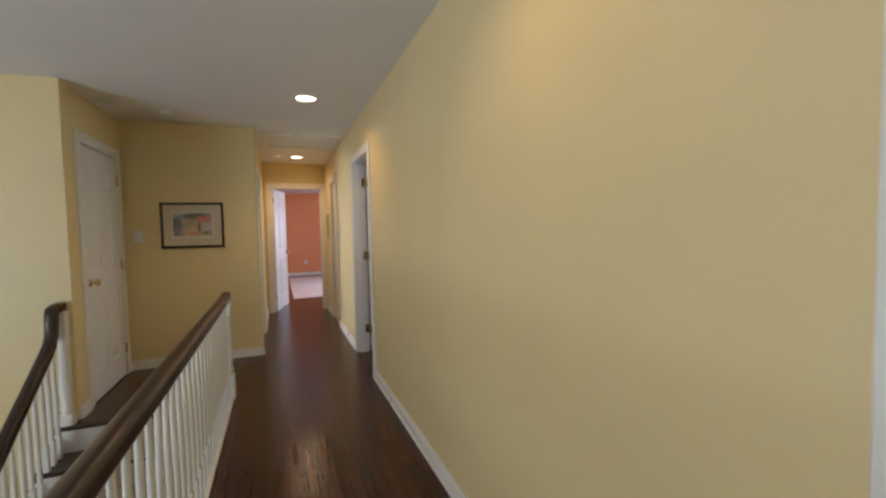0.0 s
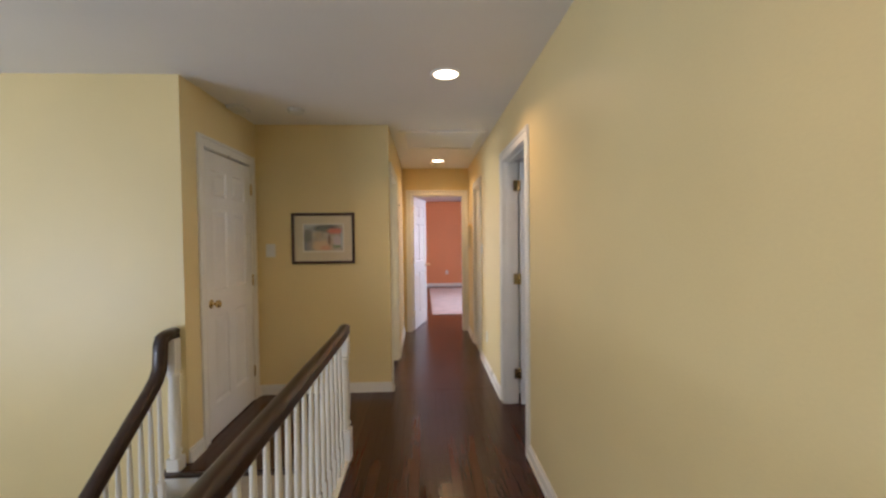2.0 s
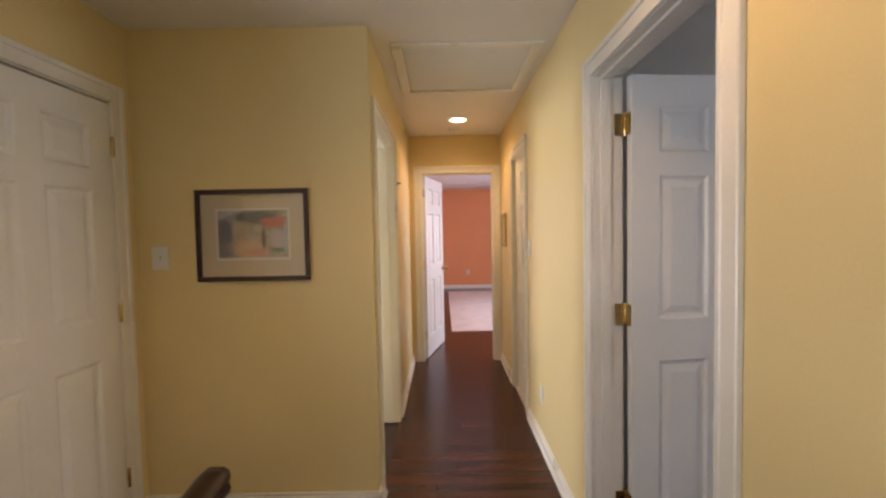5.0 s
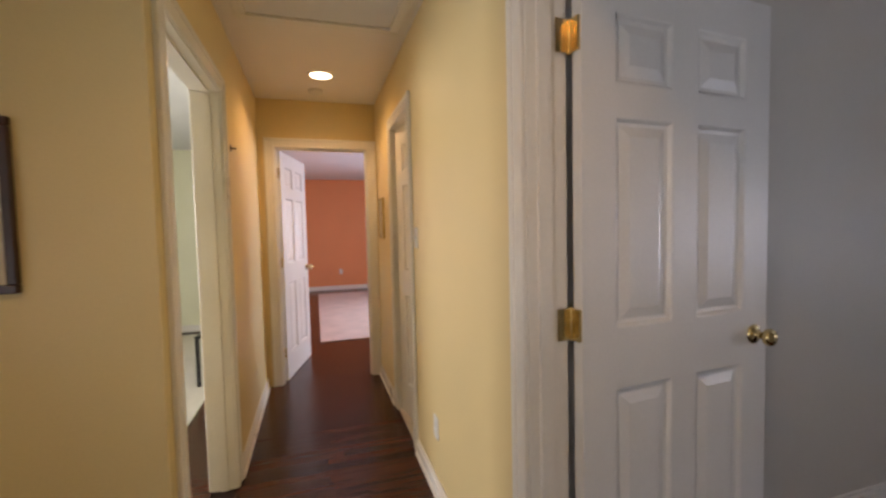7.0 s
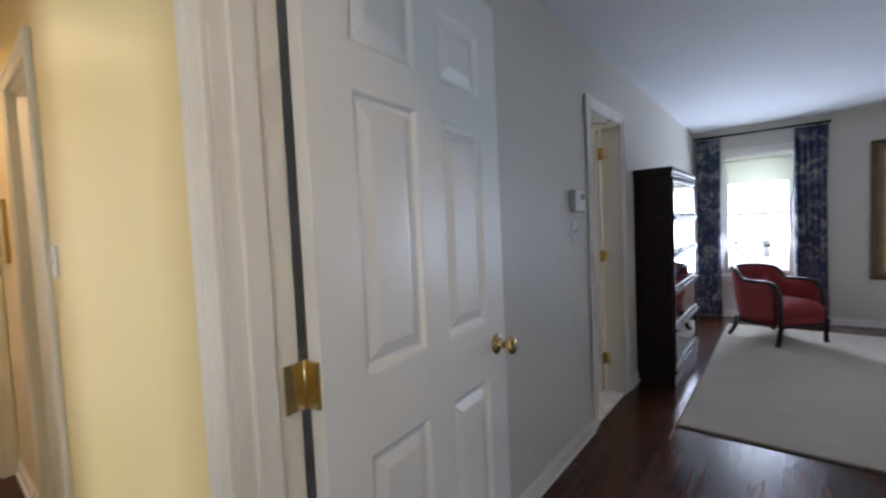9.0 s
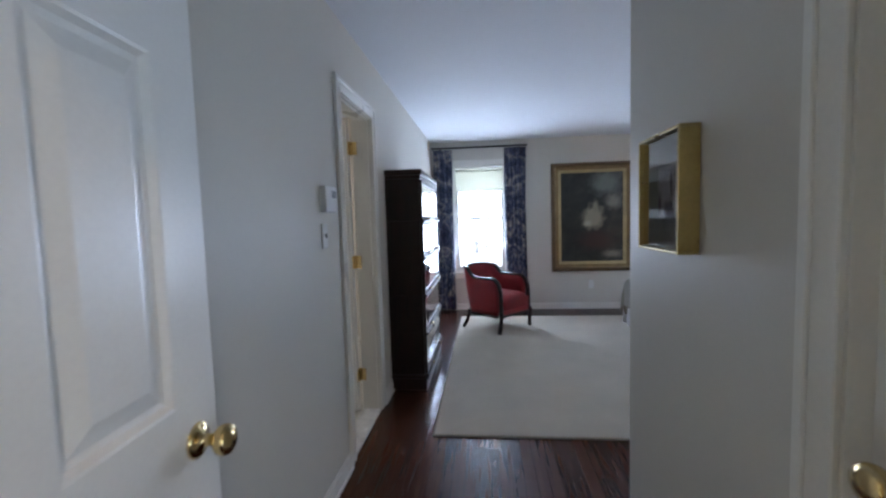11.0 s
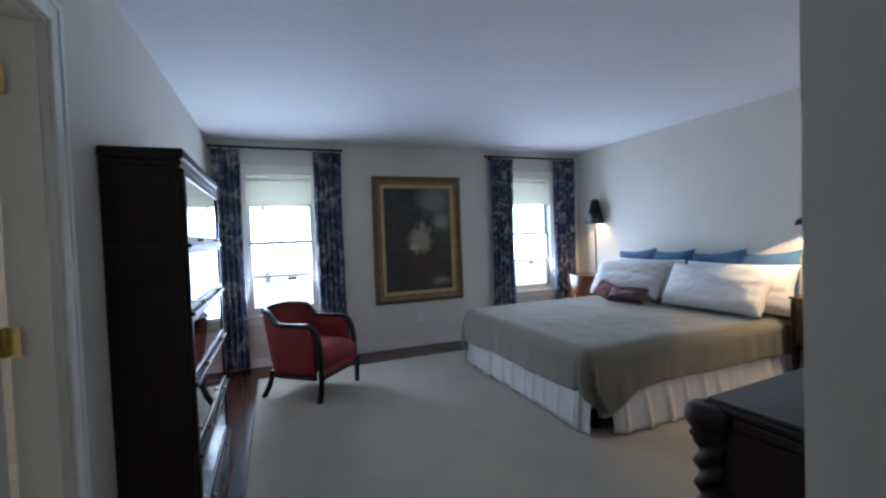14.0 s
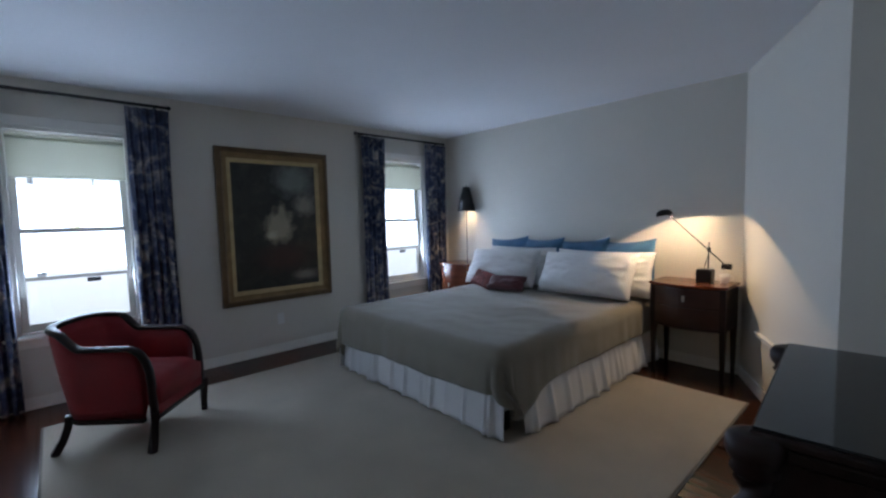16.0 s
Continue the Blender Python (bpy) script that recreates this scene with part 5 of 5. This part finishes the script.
blanket = thing("blanket", "taupe wool blanket over the bed, one corner drooping in folds", "blanket", pose(0, 0, 0))
bm = bmnew()
R = 0.085


def over(hang):
    """Out and down for a length of cloth past the mattress edge."""
    if hang <= 0:
        return 0.0, 0.0
    a = min(hang / R, math.pi / 2)
    return R * math.sin(a), R * (1 - math.cos(a)) + max(0, hang - R * math.pi / 2)


DX, DY = 0.235, 0.245
nu, nv = 150, 150
rows = []
for j in range(nv + 1):
    row = []
    for i in range(nu + 1):
        u0 = X0 - DX + (X1 - X0 + 2 * DX) * i / nu
        hem = DY + 0.022 * (u0 - X0) - 0.012 + 0.008 * math.sin(u0 * 5)
        v0 = Y0 + 0.02 + (Y1 + hem - Y0 - 0.02) * j / nv
        hx = max(X0 + R - u0, u0 - X1 + R, 0)
        hy = max(v0 - Y1 + R, 0)
        if u0 < X0 + R:
            hx *= 1 + 0.5 * math.exp(-((v0 - 1.97) / 0.20) ** 2)
        sx = -1 if u0 < (X0 + X1) / 2 else 1
        bx, by = min(max(u0, X0 + R), X1 - R), min(v0, Y1 - R)
        if hx > 0 and hy > 0:
            h = math.hypot(hx, hy)
            ang = math.atan2(hy, hx)
            drop = max(0.0, h - 0.10)
            o, dn = over(h * (1.0 + 0.14 * math.sin(2 * ang)))
            flare = 0.10 * math.sin(2 * ang) * drop + 0.24 * drop * math.sin(6 * ang + 0.2) * math.sin(2 * ang)
            x = bx + sx * (o + flare) * math.cos(ang)
            y = by + (o + flare) * math.sin(ang) - (0.8 if sx < 0 else 0.2) * max(0.0, h - 0.24) * math.sin(2 * ang)
            x += sx * (0.16 if sx < 0 else 0.0) * drop * math.sin(2 * ang) ** 2
            z = TOP - dn
        else:
            o1, d1 = over(hx)
            o2, d2 = over(hy)
            n1 = noise.noise((u0 * 3.1, 2.0, 4)) + 0.4 * noise.noise((u0 * 9, 5.0, 4))
            n2 = noise.noise((7.0, v0 * 3.4, 4)) + 0.5 * noise.noise((7.0, v0 * 9, 9))
            x = bx + sx * (o1 + ((0.05 + 0.10 * n2) * max(0, hx - 0.06) if hx > 0 else 0))
            y = by + o2 + ((0.05 + 0.09 * n1) * max(0, hy - 0.06) if hy > 0 else 0)
            z = TOP - d1 - d2
        flat = 1 if hx <= 0 and hy <= 0 else 0.3
        z += flat * (0.011 * noise.noise((u0 * 2.4, v0 * 2.4, 1)) + 0.005 * noise.noise((u0 * 7, v0 * 7, 2))) + 0.006
        row.append(bm.verts.new((x, y, max(z, 0.05))))
    rows.append(row)
for r0, r1 in zip(rows, rows[1:]):
    for i in range(nu):
        bm.faces.new((r0[i], r0[i + 1], r1[i + 1], r1[i])).smooth = True
ob = part("cloth", bm, TAUPE, blanket)
md = ob.modifiers.new("thickness", "SOLIDIFY")
md.thickness = 0.006
md.offset = 1.0


def pillow(name, label, m, w, h, t, material, seed, puff=0.5, group="", pinch=0.07, creases=0.6):
    """A stuffed cushion in its own xz plane, thick along y, its lower edge at z = 0."""
    bm = bmnew()
    n = 40
    sides = []
    for out in (-1, 1):
        grid = []
        for j in range(n + 1):
            row = []
            for i in range(n + 1):
                u, q = i / n * 2 - 1, j / n * 2 - 1
                th = max(0.0, (1 - abs(u) ** 3.2) * (1 - abs(q) ** 3.2)) ** puff
                pin1 = 1 - pinch * (1 - abs(u) ** 2) * abs(q) ** 2
                pin2 = 1 - pinch * 0.7 * (1 - abs(q) ** 2) * abs(u) ** 2
                edge = min(1.0, 0.25 + 2.0 * abs(u) ** 5)
                fold = abs(noise.noise((u * 3.2 + 1.5 * q, q * 2.2 - 0.8 * u, seed + 9)))
                wr = 0.014 * noise.noise((u * 2.5, q * 2.5, seed)) + creases * (0.030 * edge * (0.25 - fold) + 0.007 * noise.noise((u * 8, q * 5, seed + 3)))
                row.append(bm.verts.new((u * w / 2 * pin2 + 0.01 * noise.noise((q * 2, seed, 0)), out * (th * t / 2 + wr * th), (q * pin1 + 1) * h / 2)))
            grid.append(row)
        for j in range(n):
            for i in range(n):
                bm.faces.new((grid[j][i], grid[j][i + 1], grid[j + 1][i + 1], grid[j + 1][i])).smooth = True
        sides.append(grid)
    bmesh.ops.remove_doubles(bm, verts=bm.verts, dist=0.0006)
    p = thing(name, label, "pillow", m, group)
    part("cushion", bm, material, p)
    return p


for k, (px, py, tilt, rz) in enumerate(((5.075, 0.075, 4.5, 3), (4.635, 0.06, 2.5, -2), (4.125, 0.05, 5, 3), (3.705, 0.035, 4, -4))):
    pillow("square_pillow", "square blue cotton pillow leaning on the wall", pose(px, py, 0.595, 9, tilt, rz), 0.53, 0.52, 0.15, BLUE, 30 + k, 0.6, "blue pillows against the wall", pinch=0.11)
for k, (px, py, pz, lean, rz, w) in enumerate(((3.915, 0.18, 0.600, 16, 2, 0.96), (4.90, 0.17, 0.605, 15, -3, 0.94))):
    pillow("bed_pillow", "white cotton pillow behind another pillow", pose(px, py, pz, lean, 0, rz), w, 0.42, 0.20, LINEN, 50 + k, 0.55, "white bed pillows", creases=1.0)
for k, (px, py, pz, lean, rz, w) in enumerate(((4.005, 0.38, 0.598, 27, -3, 0.97), (5.00, 0.38, 0.600, 30, 3, 0.92))):
    pillow("bed_pillow", "plump creased white cotton pillow leaning at the bed head", pose(px, py, pz, lean, 1.0, rz), w, 0.43, 0.27, LINEN, 60 + k, 0.5, "white bed pillows", creases=1.0)
pillow("throw_pillow", "small maroon silk throw pillow on the blanket", pose(4.72, 0.60, 0.60, 38, 2, 6), 0.44, 0.17, 0.13, DARKRED, 71, 0.5)
pillow("throw_pillow", "small patterned red throw pillow on the blanket", pose(5.08, 0.58, 0.60, 36, -6, -14), 0.36, 0.19, 0.12, plain("faded_red_weave", (0.26, 0.06, 0.05), 0.8, vary=0.5, fine=60, coarse=22), 72, 0.5)

# ---- nightstands ----


def nightstand(label, x0, x1, y0, y1, bow, top, body, legs=True):
    ns = thing("nightstand", label, "nightstand", pose(0, 0, 0))
    cx, hw = (x0 + x1) / 2, (x1 - x0) / 2

    def slab(z0, z1, grow, bowed):
        bm = bmnew()
        pts = [(x0 - grow, y0), (x1 + grow, y0)]
        for i in range(13):
            u = 1 - 2 * i / 12
            pts.append((cx + u * (hw + grow), y1 + grow + bowed * (1 - u * u)))
        lo = [bm.verts.new((a, c, z0)) for a, c in pts]
        hi = [bm.verts.new((a, c, z1)) for a, c in pts]
        bm.faces.new(list(reversed(lo)))
        bm.faces.new(hi)
        for i in range(len(pts)):
            bm.faces.new((lo[i], lo[(i + 1) % len(pts)], hi[(i + 1) % len(pts)], hi[i]))
        es = [e for e in bm.edges if abs(e.verts[0].co.z - e.verts[1].co.z) < 1e-6]
        bmesh.ops.bevel(bm, geom=es, offset=0.004, segments=2, affect="EDGES")
        return bm
    part("top", slab(top - 0.022, top, 0.015, bow), CHERRY, ns, "reddish polished cherry top")
    part("body", slab(body, top - 0.022, 0.0, bow), EBONY if legs else CHERRY, ns)
    zm = (body + top) / 2
    for za, zb in ((body + 0.02, zm - 0.004), (zm + 0.004, top - 0.034)):
        bm = bmnew()
        rows = []
        for z in (za, zb):
            rows.append([bm.verts.new((cx + (1 - 2 * i / 12) * (hw - 0.04), y1 + 0.006 + bow * (1 - ((1 - 2 * i / 12) * 0.9) ** 2), z)) for i in range(13)])
        for i in range(12):
            bm.faces.new((rows[0][i], rows[0][i + 1], rows[1][i + 1], rows[1][i]))
        # The legged stand's fronts take the darkened cherry, as they face away from the lamp.
        dr = part("drawer_front", bm, SHADEDCHERRY if legs else CHERRY, ns)
        md = dr.modifiers.new("thickness", "SOLIDIFY")
        md.thickness = 0.012
    part("pull", boxes(((cx - 0.009, y1 + bow + 0.006, zm + 0.045), (cx + 0.009, y1 + bow + 0.02, zm + 0.095)), bevel=0.004, seg=2), plain("nickel", (0.6, 0.58, 0.54), 0.3, 0.9), ns, "small pale metal drawer pull")
    if legs:
        for lx in (x0 + 0.02, x1 - 0.02):
            for ly in (y0 + 0.03, y1 - 0.005):
                bm = bmnew()
                rings = []
                for z, r in ((top - 0.03, 0.021), (body, 0.021), (0.0, 0.012)):
                    rings.append([bm.verts.new((lx + sx * r, ly + sy * r, z)) for sx, sy in ((-1, -1), (1, -1), (1, 1), (-1, 1))])
                for r0, r1 in zip(rings, rings[1:]):
                    for i in range(4):
                        bm.faces.new((r0[i], r0[(i + 1) % 4], r1[(i + 1) % 4], r1[i]))
                bm.faces.new(rings[0])
                bm.faces.new(rings[-1])
                part("leg", bm, EBONY, ns)
    else:
        for lx in (x0 + 0.03, x1 - 0.03):
            for ly in (y0 + 0.03, y1 - 0.02):
                part("foot", lathe(bmnew(), [(0.012, 0.0), (0.024, 0.03), (0.02, 0.06), (0.028, body + 0.005)], (lx, ly, 0), 14), CHERRY, ns)
    return ns


nightstand("bow-fronted cherry nightstand on tall dark tapered legs", 2.87, 3.425, -0.135, 0.20, 0.075, 0.772, 0.41)
nightstand("small bow-fronted reddish wooden chest beside the bed", 5.62, 6.08, -0.135, 0.22, 0.08, 0.77, 0.10, legs=False)

# ---- lamps ----
lamp = thing("desk_lamp", "black balanced-arm desk lamp, lit, on the nightstand", "desk lamp", pose(3.06, 0.05, 0.7725))
part("base", boxes(((-0.055, -0.055, 0), (0.055, 0.055, 0.105)), bevel=0.006, seg=2), BLACK, lamp, "square black weighted base")
part("base_cap", boxes(((-0.05, -0.05, 0.105), (0.05, 0.05, 0.112)), bevel=0.002), BLACK, lamp)


def rod_between(bm, a, c, r, n=10):
    a, c = Vector(a), Vector(c)
    d = c - a
    t = bmnew()
    lathe(t, [(r, 0), (r, d.length)], n=n)
    moved(t, Matrix.Translation(a) @ d.to_track_quat("Z", "Y").to_matrix().to_4x4())
    me = bpy.data.meshes.new("t")
    t.to_mesh(me)
    t.free()
    bm.from_mesh(me)
    bpy.data.meshes.remove(me)
    return bm


PIV, HEAD, TAIL = (-0.025, 0.0, 0.272), (0.245, 0.155, 0.575), (-0.135, -0.06, 0.135)
part("post", rod_between(bmnew(), (-0.02, 0, 0.11), (-0.022, 0, 0.33), 0.005), BLACK, lamp)
part("yoke", boxes(((-0.036, -0.012, 0.255), (-0.012, 0.012, 0.29)), bevel=0.004), BLACK, lamp)
part("arm", rod_between(bmnew(), TAIL, HEAD, 0.0045), BLACK, lamp, "thin slanting black arm")
part("link", rod_between(bmnew(), (0.01, 0, 0.11), (-0.024, 0, 0.26), 0.003), BLACK, lamp)
bm = bmnew()
lathe(bm, [(0.02, -0.035), (0.024, -0.03), (0.024, 0.03), (0.02, 0.035)], (TAIL[0], TAIL[1], TAIL[2]), 16, "x")
part("counterweight", bm, BLACK, lamp)
bm = bmnew()
n = 20
prof = [(0.012, 0.030), (0.034, 0.024), (0.050, 0.006), (0.056, -0.020), (0.0535, -0.020), (0.047, 0.004), (0.031, 0.020), (0.004, 0.026)]
rings = [[bm.verts.new((r * 1.15 * math.cos(2 * math.pi * i / n), r * 0.8 * math.sin(2 * math.pi * i / n), z)) for i in range(n)] for r, z in prof]
for r0, r1 in zip(rings, rings[1:]):
    for i in range(n):
        bm.faces.new((r0[i], r0[(i + 1) % n], r1[(i + 1) % n], r1[i])).smooth = True
bm.faces.new(rings[0])
bm.faces.new(rings[-1])
sh = part("shade", bm, BLACK, lamp, "small black dome shade")
sh.matrix_local = pose(HEAD[0] + 0.02, HEAD[1] + 0.01, HEAD[2], 0, 8, 28)
bulb = part("bulb", lathe(bmnew(), [(0.004, 0.012), (0.012, 0.006), (0.013, -0.004), (0.006, -0.012)], n=12), emit("warm_bulb", (1.0, 0.75, 0.45), 8.0), lamp, "small glowing bulb")
bulb.matrix_local = pose(HEAD[0] + 0.02, HEAD[1] + 0.01, HEAD[2] - 0.004)

fl = thing("floor_lamp", "slender floor lamp with a black conical shade, lit", "floor lamp", pose(5.885, -0.075, 0))
part("base", lathe(bmnew(), [(0.075, 0.0), (0.075, 0.010), (0.068, 0.018), (0.012, 0.022)], n=28), BLACK, fl)
part("pole", lathe(bmnew(), [(0.008, 0.02), (0.008, 1.50), (0.005, 1.50), (0.005, 1.75)], n=12), BLACK, fl)
bm = bmnew()
n = 32
prof = [(0.120, 1.43), (0.045, 1.745), (0.043, 1.745), (0.118, 1.43)]
rings = [[bm.verts.new((r * math.cos(2 * math.pi * i / n), max(r * math.sin(2 * math.pi * i / n), -0.08), z)) for i in range(n)] for r, z in prof]
for r0, r1 in zip(rings, rings[1:] + rings[:1]):
    for i in range(n):
        bm.faces.new((r0[i], r0[(i + 1) % n], r1[(i + 1) % n], r1[i])).smooth = True
part("shade", bm, BLACK, fl, "black conical shade")
part("finial", lathe(bmnew(), [(0.004, 1.745), (0.009, 1.757), (0.003, 1.772)], n=12), BLACK, fl)
part("bulb", lathe(bmnew(), [(0.010, 1.60), (0.026, 1.57), (0.028, 1.54), (0.012, 1.51)], n=16), MATS["warm_bulb"], fl, "glowing bulb")

cup = thing("cup", "small white china cup on the nightstand", "cup", pose(2.935, 0.0, 0.7725))
part("bowl", lathe(bmnew(), [(0.022, 0.0), (0.024, 0.006), (0.034, 0.03), (0.038, 0.075), (0.035, 0.075), (0.030, 0.03), (0.004, 0.01)], n=24), plain("white_china", (0.78, 0.76, 0.72), 0.2, vary=0.03), cup)
part("handle", sweep(bmnew(), [(-0.034, 0.0, 0.062), (-0.055, 0.0, 0.060), (-0.062, 0.0, 0.045), (-0.054, 0.0, 0.028), (-0.033, 0.0, 0.024)], circle(0.004)), MATS["white_china"], cup)

# ---- dresser ----
dr = thing("dresser", "dark carved dresser with spiral corner columns and glass top", "dresser", pose(2.0, 2.36, 0, 0, 0, 4))
DA, DB, DF, DK = -0.43, 0.43, 0.222, -0.21
part("case", boxes(((DK, DA + 0.02, 0.07), (DF - 0.03, DB - 0.02, 0.79)), bevel=0.004), EBONY, dr)
part("plinth", boxes(((DK, DA - 0.01, 0.0), (DF + 0.02, DB + 0.01, 0.085)), ((DK, DA, 0.085), (DF + 0.01, DB, 0.11)), bevel=0.01, seg=2), EBONY, dr)
part("top", boxes(((DK, DA, 0.825), (DF, DB, 0.852)), ((DK, DA + 0.01, 0.79), (DF - 0.01, DB - 0.01, 0.825)), bevel=0.008, seg=3), EBONY, dr)
GTOP = plain("polished_dark_glass_top", (0.02, 0.02, 0.02), 0.08, vary=0.05, bumpy=0.0)
part("glass_top", boxes(((DK + 0.01, DA + 0.012, 0.852), (DF - 0.006, DB - 0.012, 0.859)), bevel=0.002), GTOP, dr, "sheet of reflective glass")
for z0, z1 in ((0.13, 0.35), (0.36, 0.58), (0.59, 0.78)):
    d1 = part("drawer", boxes(((DF - 0.03, DA + 0.09, z0), (DF - 0.012, DB - 0.09, z1)), bevel=0.006, seg=2), EBONY, dr)
    for ky in (-0.18, 0.18):
        part("pull", lathe(bmnew(), [(0.012, 0.0), (0.007, 0.01), (0.015, 0.02), (0.004, 0.026)], (DF - 0.012, ky, (z0 + z1) / 2), 14, "x"), BRASS, d1, "brass pull")
for cy in (DA + 0.012, DB - 0.012):
    bm = bmnew()
    n, rings = 16, []
    for k in range(140):
        w = k / 139
        z = 0.17 + 0.57 * w
        rings.append([])
        for i in range(n):
            a = 2 * math.pi * i / n
            r = 0.034 + 0.008 * math.cos(2 * a - w * 58)
            rings[-1].append(bm.verts.new((DF - 0.012 + r * math.cos(a), cy + r * math.sin(a), z)))
    for r0, r1 in zip(rings, rings[1:]):
        for i in range(n):
            bm.faces.new((r0[i], r0[(i + 1) % n], r1[(i + 1) % n], r1[i])).smooth = True
    bm.faces.new(rings[0])
    bm.faces.new(rings[-1])
    part("spiral_column", bm, EBONY, dr, "carved spiral corner column")
    part("capital", lathe(bmnew(), [(0.036, 0.74), (0.05, 0.755), (0.042, 0.77), (0.054, 0.785), (0.060, 0.80), (0.060, 0.822), (0.052, 0.838), (0.030, 0.846)], (DF - 0.012, cy, 0), 24), EBONY, dr, "rounded carved capital")
    part("column_base", lathe(bmnew(), [(0.052, 0.11), (0.052, 0.13), (0.042, 0.145), (0.048, 0.16), (0.036, 0.17)], (DF - 0.012, cy, 0), 20), EBONY, dr)

# ---- floor strips ----


def strips(rect, along, width, gap, seed, lmin=0.6, lmax=1.6):
    """Rectangles of a strip floor, staggered."""
    x0, y0, x1, y1 = rect
    rnd = random.Random(seed)
    a0, a1, c0, c1 = (x0, x1, y0, y1) if along == "x" else (y0, y1, x0, x1)
    out = []
    c = c0
    while c < c1 - 0.004:
        ce = min(c + width, c1)
        a = a0
        first = rnd.uniform(0.25, lmax)
        while a < a1 - 0.004:
            ae = min(a + first, a1)
            if a1 - ae < 0.15:
                ae = a1
            first = rnd.uniform(lmin, lmax)
            p = (a, c, ae - gap, ce - gap)
            out.append(p if along == "x" else (p[1], p[0], p[3], p[2]))
            a = ae
        c = ce
    return out


def strip_mesh(bm, r, z=0.0):
    x0, y0, x1, y1 = r
    e = 0.0006
    lo = [bm.verts.new(p) for p in ((x0, y0, z - 0.0115), (x1, y0, z - 0.0115), (x1, y1, z - 0.0115), (x0, y1, z - 0.0115))]
    md = [bm.verts.new(p) for p in ((x0, y0, z - e), (x1, y0, z - e), (x1, y1, z - e), (x0, y1, z - e))]
    hi = [bm.verts.new(p) for p in ((x0 + e, y0 + e, z), (x1 - e, y0 + e, z), (x1 - e, y1 - e, z), (x0 + e, y1 - e, z))]
    for a, c in ((lo, md), (md, hi)):
        for i in range(4):
            bm.faces.new((a[i], a[(i + 1) % 4], c[(i + 1) % 4], c[i]))
    bm.faces.new(hi)


def lay(rects, material, parent):
    for r in rects:
        part("plank", (lambda q: (strip_mesh(q, r), q)[1])(bmnew()), material, parent)


def lay_joined(rects, material, parent, name="strip_flooring"):
    bm = bmnew()
    for r in rects:
        strip_mesh(bm, r)
    ob = part(name, bm, material, parent)
    tagged(ob, kind="stuff")


near = strips((-1.14, 1.6, 0.0, 4.632), "y", 0.062, 0.0007, 4, 0.7, 1.7)
lay(near, PLANK_Y, HALLFLOOR)
lay_joined(strips((-1.25, -3.0, 0.0, 1.6), "y", 0.062, 0.0007, 5) + strips((-2.17, 3.36, -1.14, 4.632), "y", 0.062, 0.0007, 6) + strips((-1.24, 1.6, -1.14, 3.3), "y", 0.062, 0.0007, 61),
           island_wood("dark_red_oak_strips_along", (0.046, 0.014, 0.0075), (0.082, 0.026, 0.012), (26, 1.2, 26), 0.21), HALLFLOOR)
lay(strips((-0.98, 4.636, 0.0, 7.22), "x", 0.062, 0.0007, 7, 0.5, 0.98), PLANK_X, HALLFLOOR)
entry = strips((0.0, 3.2, 2.9, 4.51), "x", 0.062, 0.0007, 8, 0.6, 1.5)
lay(entry, PLANK_X, BEDFLOOR)
rest = strips((2.9, -0.158, 6.34, 4.51), "x", 0.062, 0.0007, 9) + strips((1.715, 1.20, 2.9, 3.2), "x", 0.062, 0.0007, 10) + strips((2.2, -0.158, 2.9, 1.24), "x", 0.062, 0.0007, 12)
lay_joined(rest, STRIPS, BEDFLOOR)
lay_joined(strips((-1.2, 7.22, 2.5, 13.0), "x", 0.062, 0.0007, 11), STRIPS, FARFLOOR)
lay_joined(strips((-1.45, 4.755, -1.10, 7.1), "x", 0.062, 0.0007, 13) + strips((-4.0, 4.755, -1.45, 5.3), "x", 0.062, 0.0007, 14) + strips((-4.0, 5.3, -3.6, 9.7), "x", 0.062, 0.0007, 15), STRIPS, LEFTFLOOR)
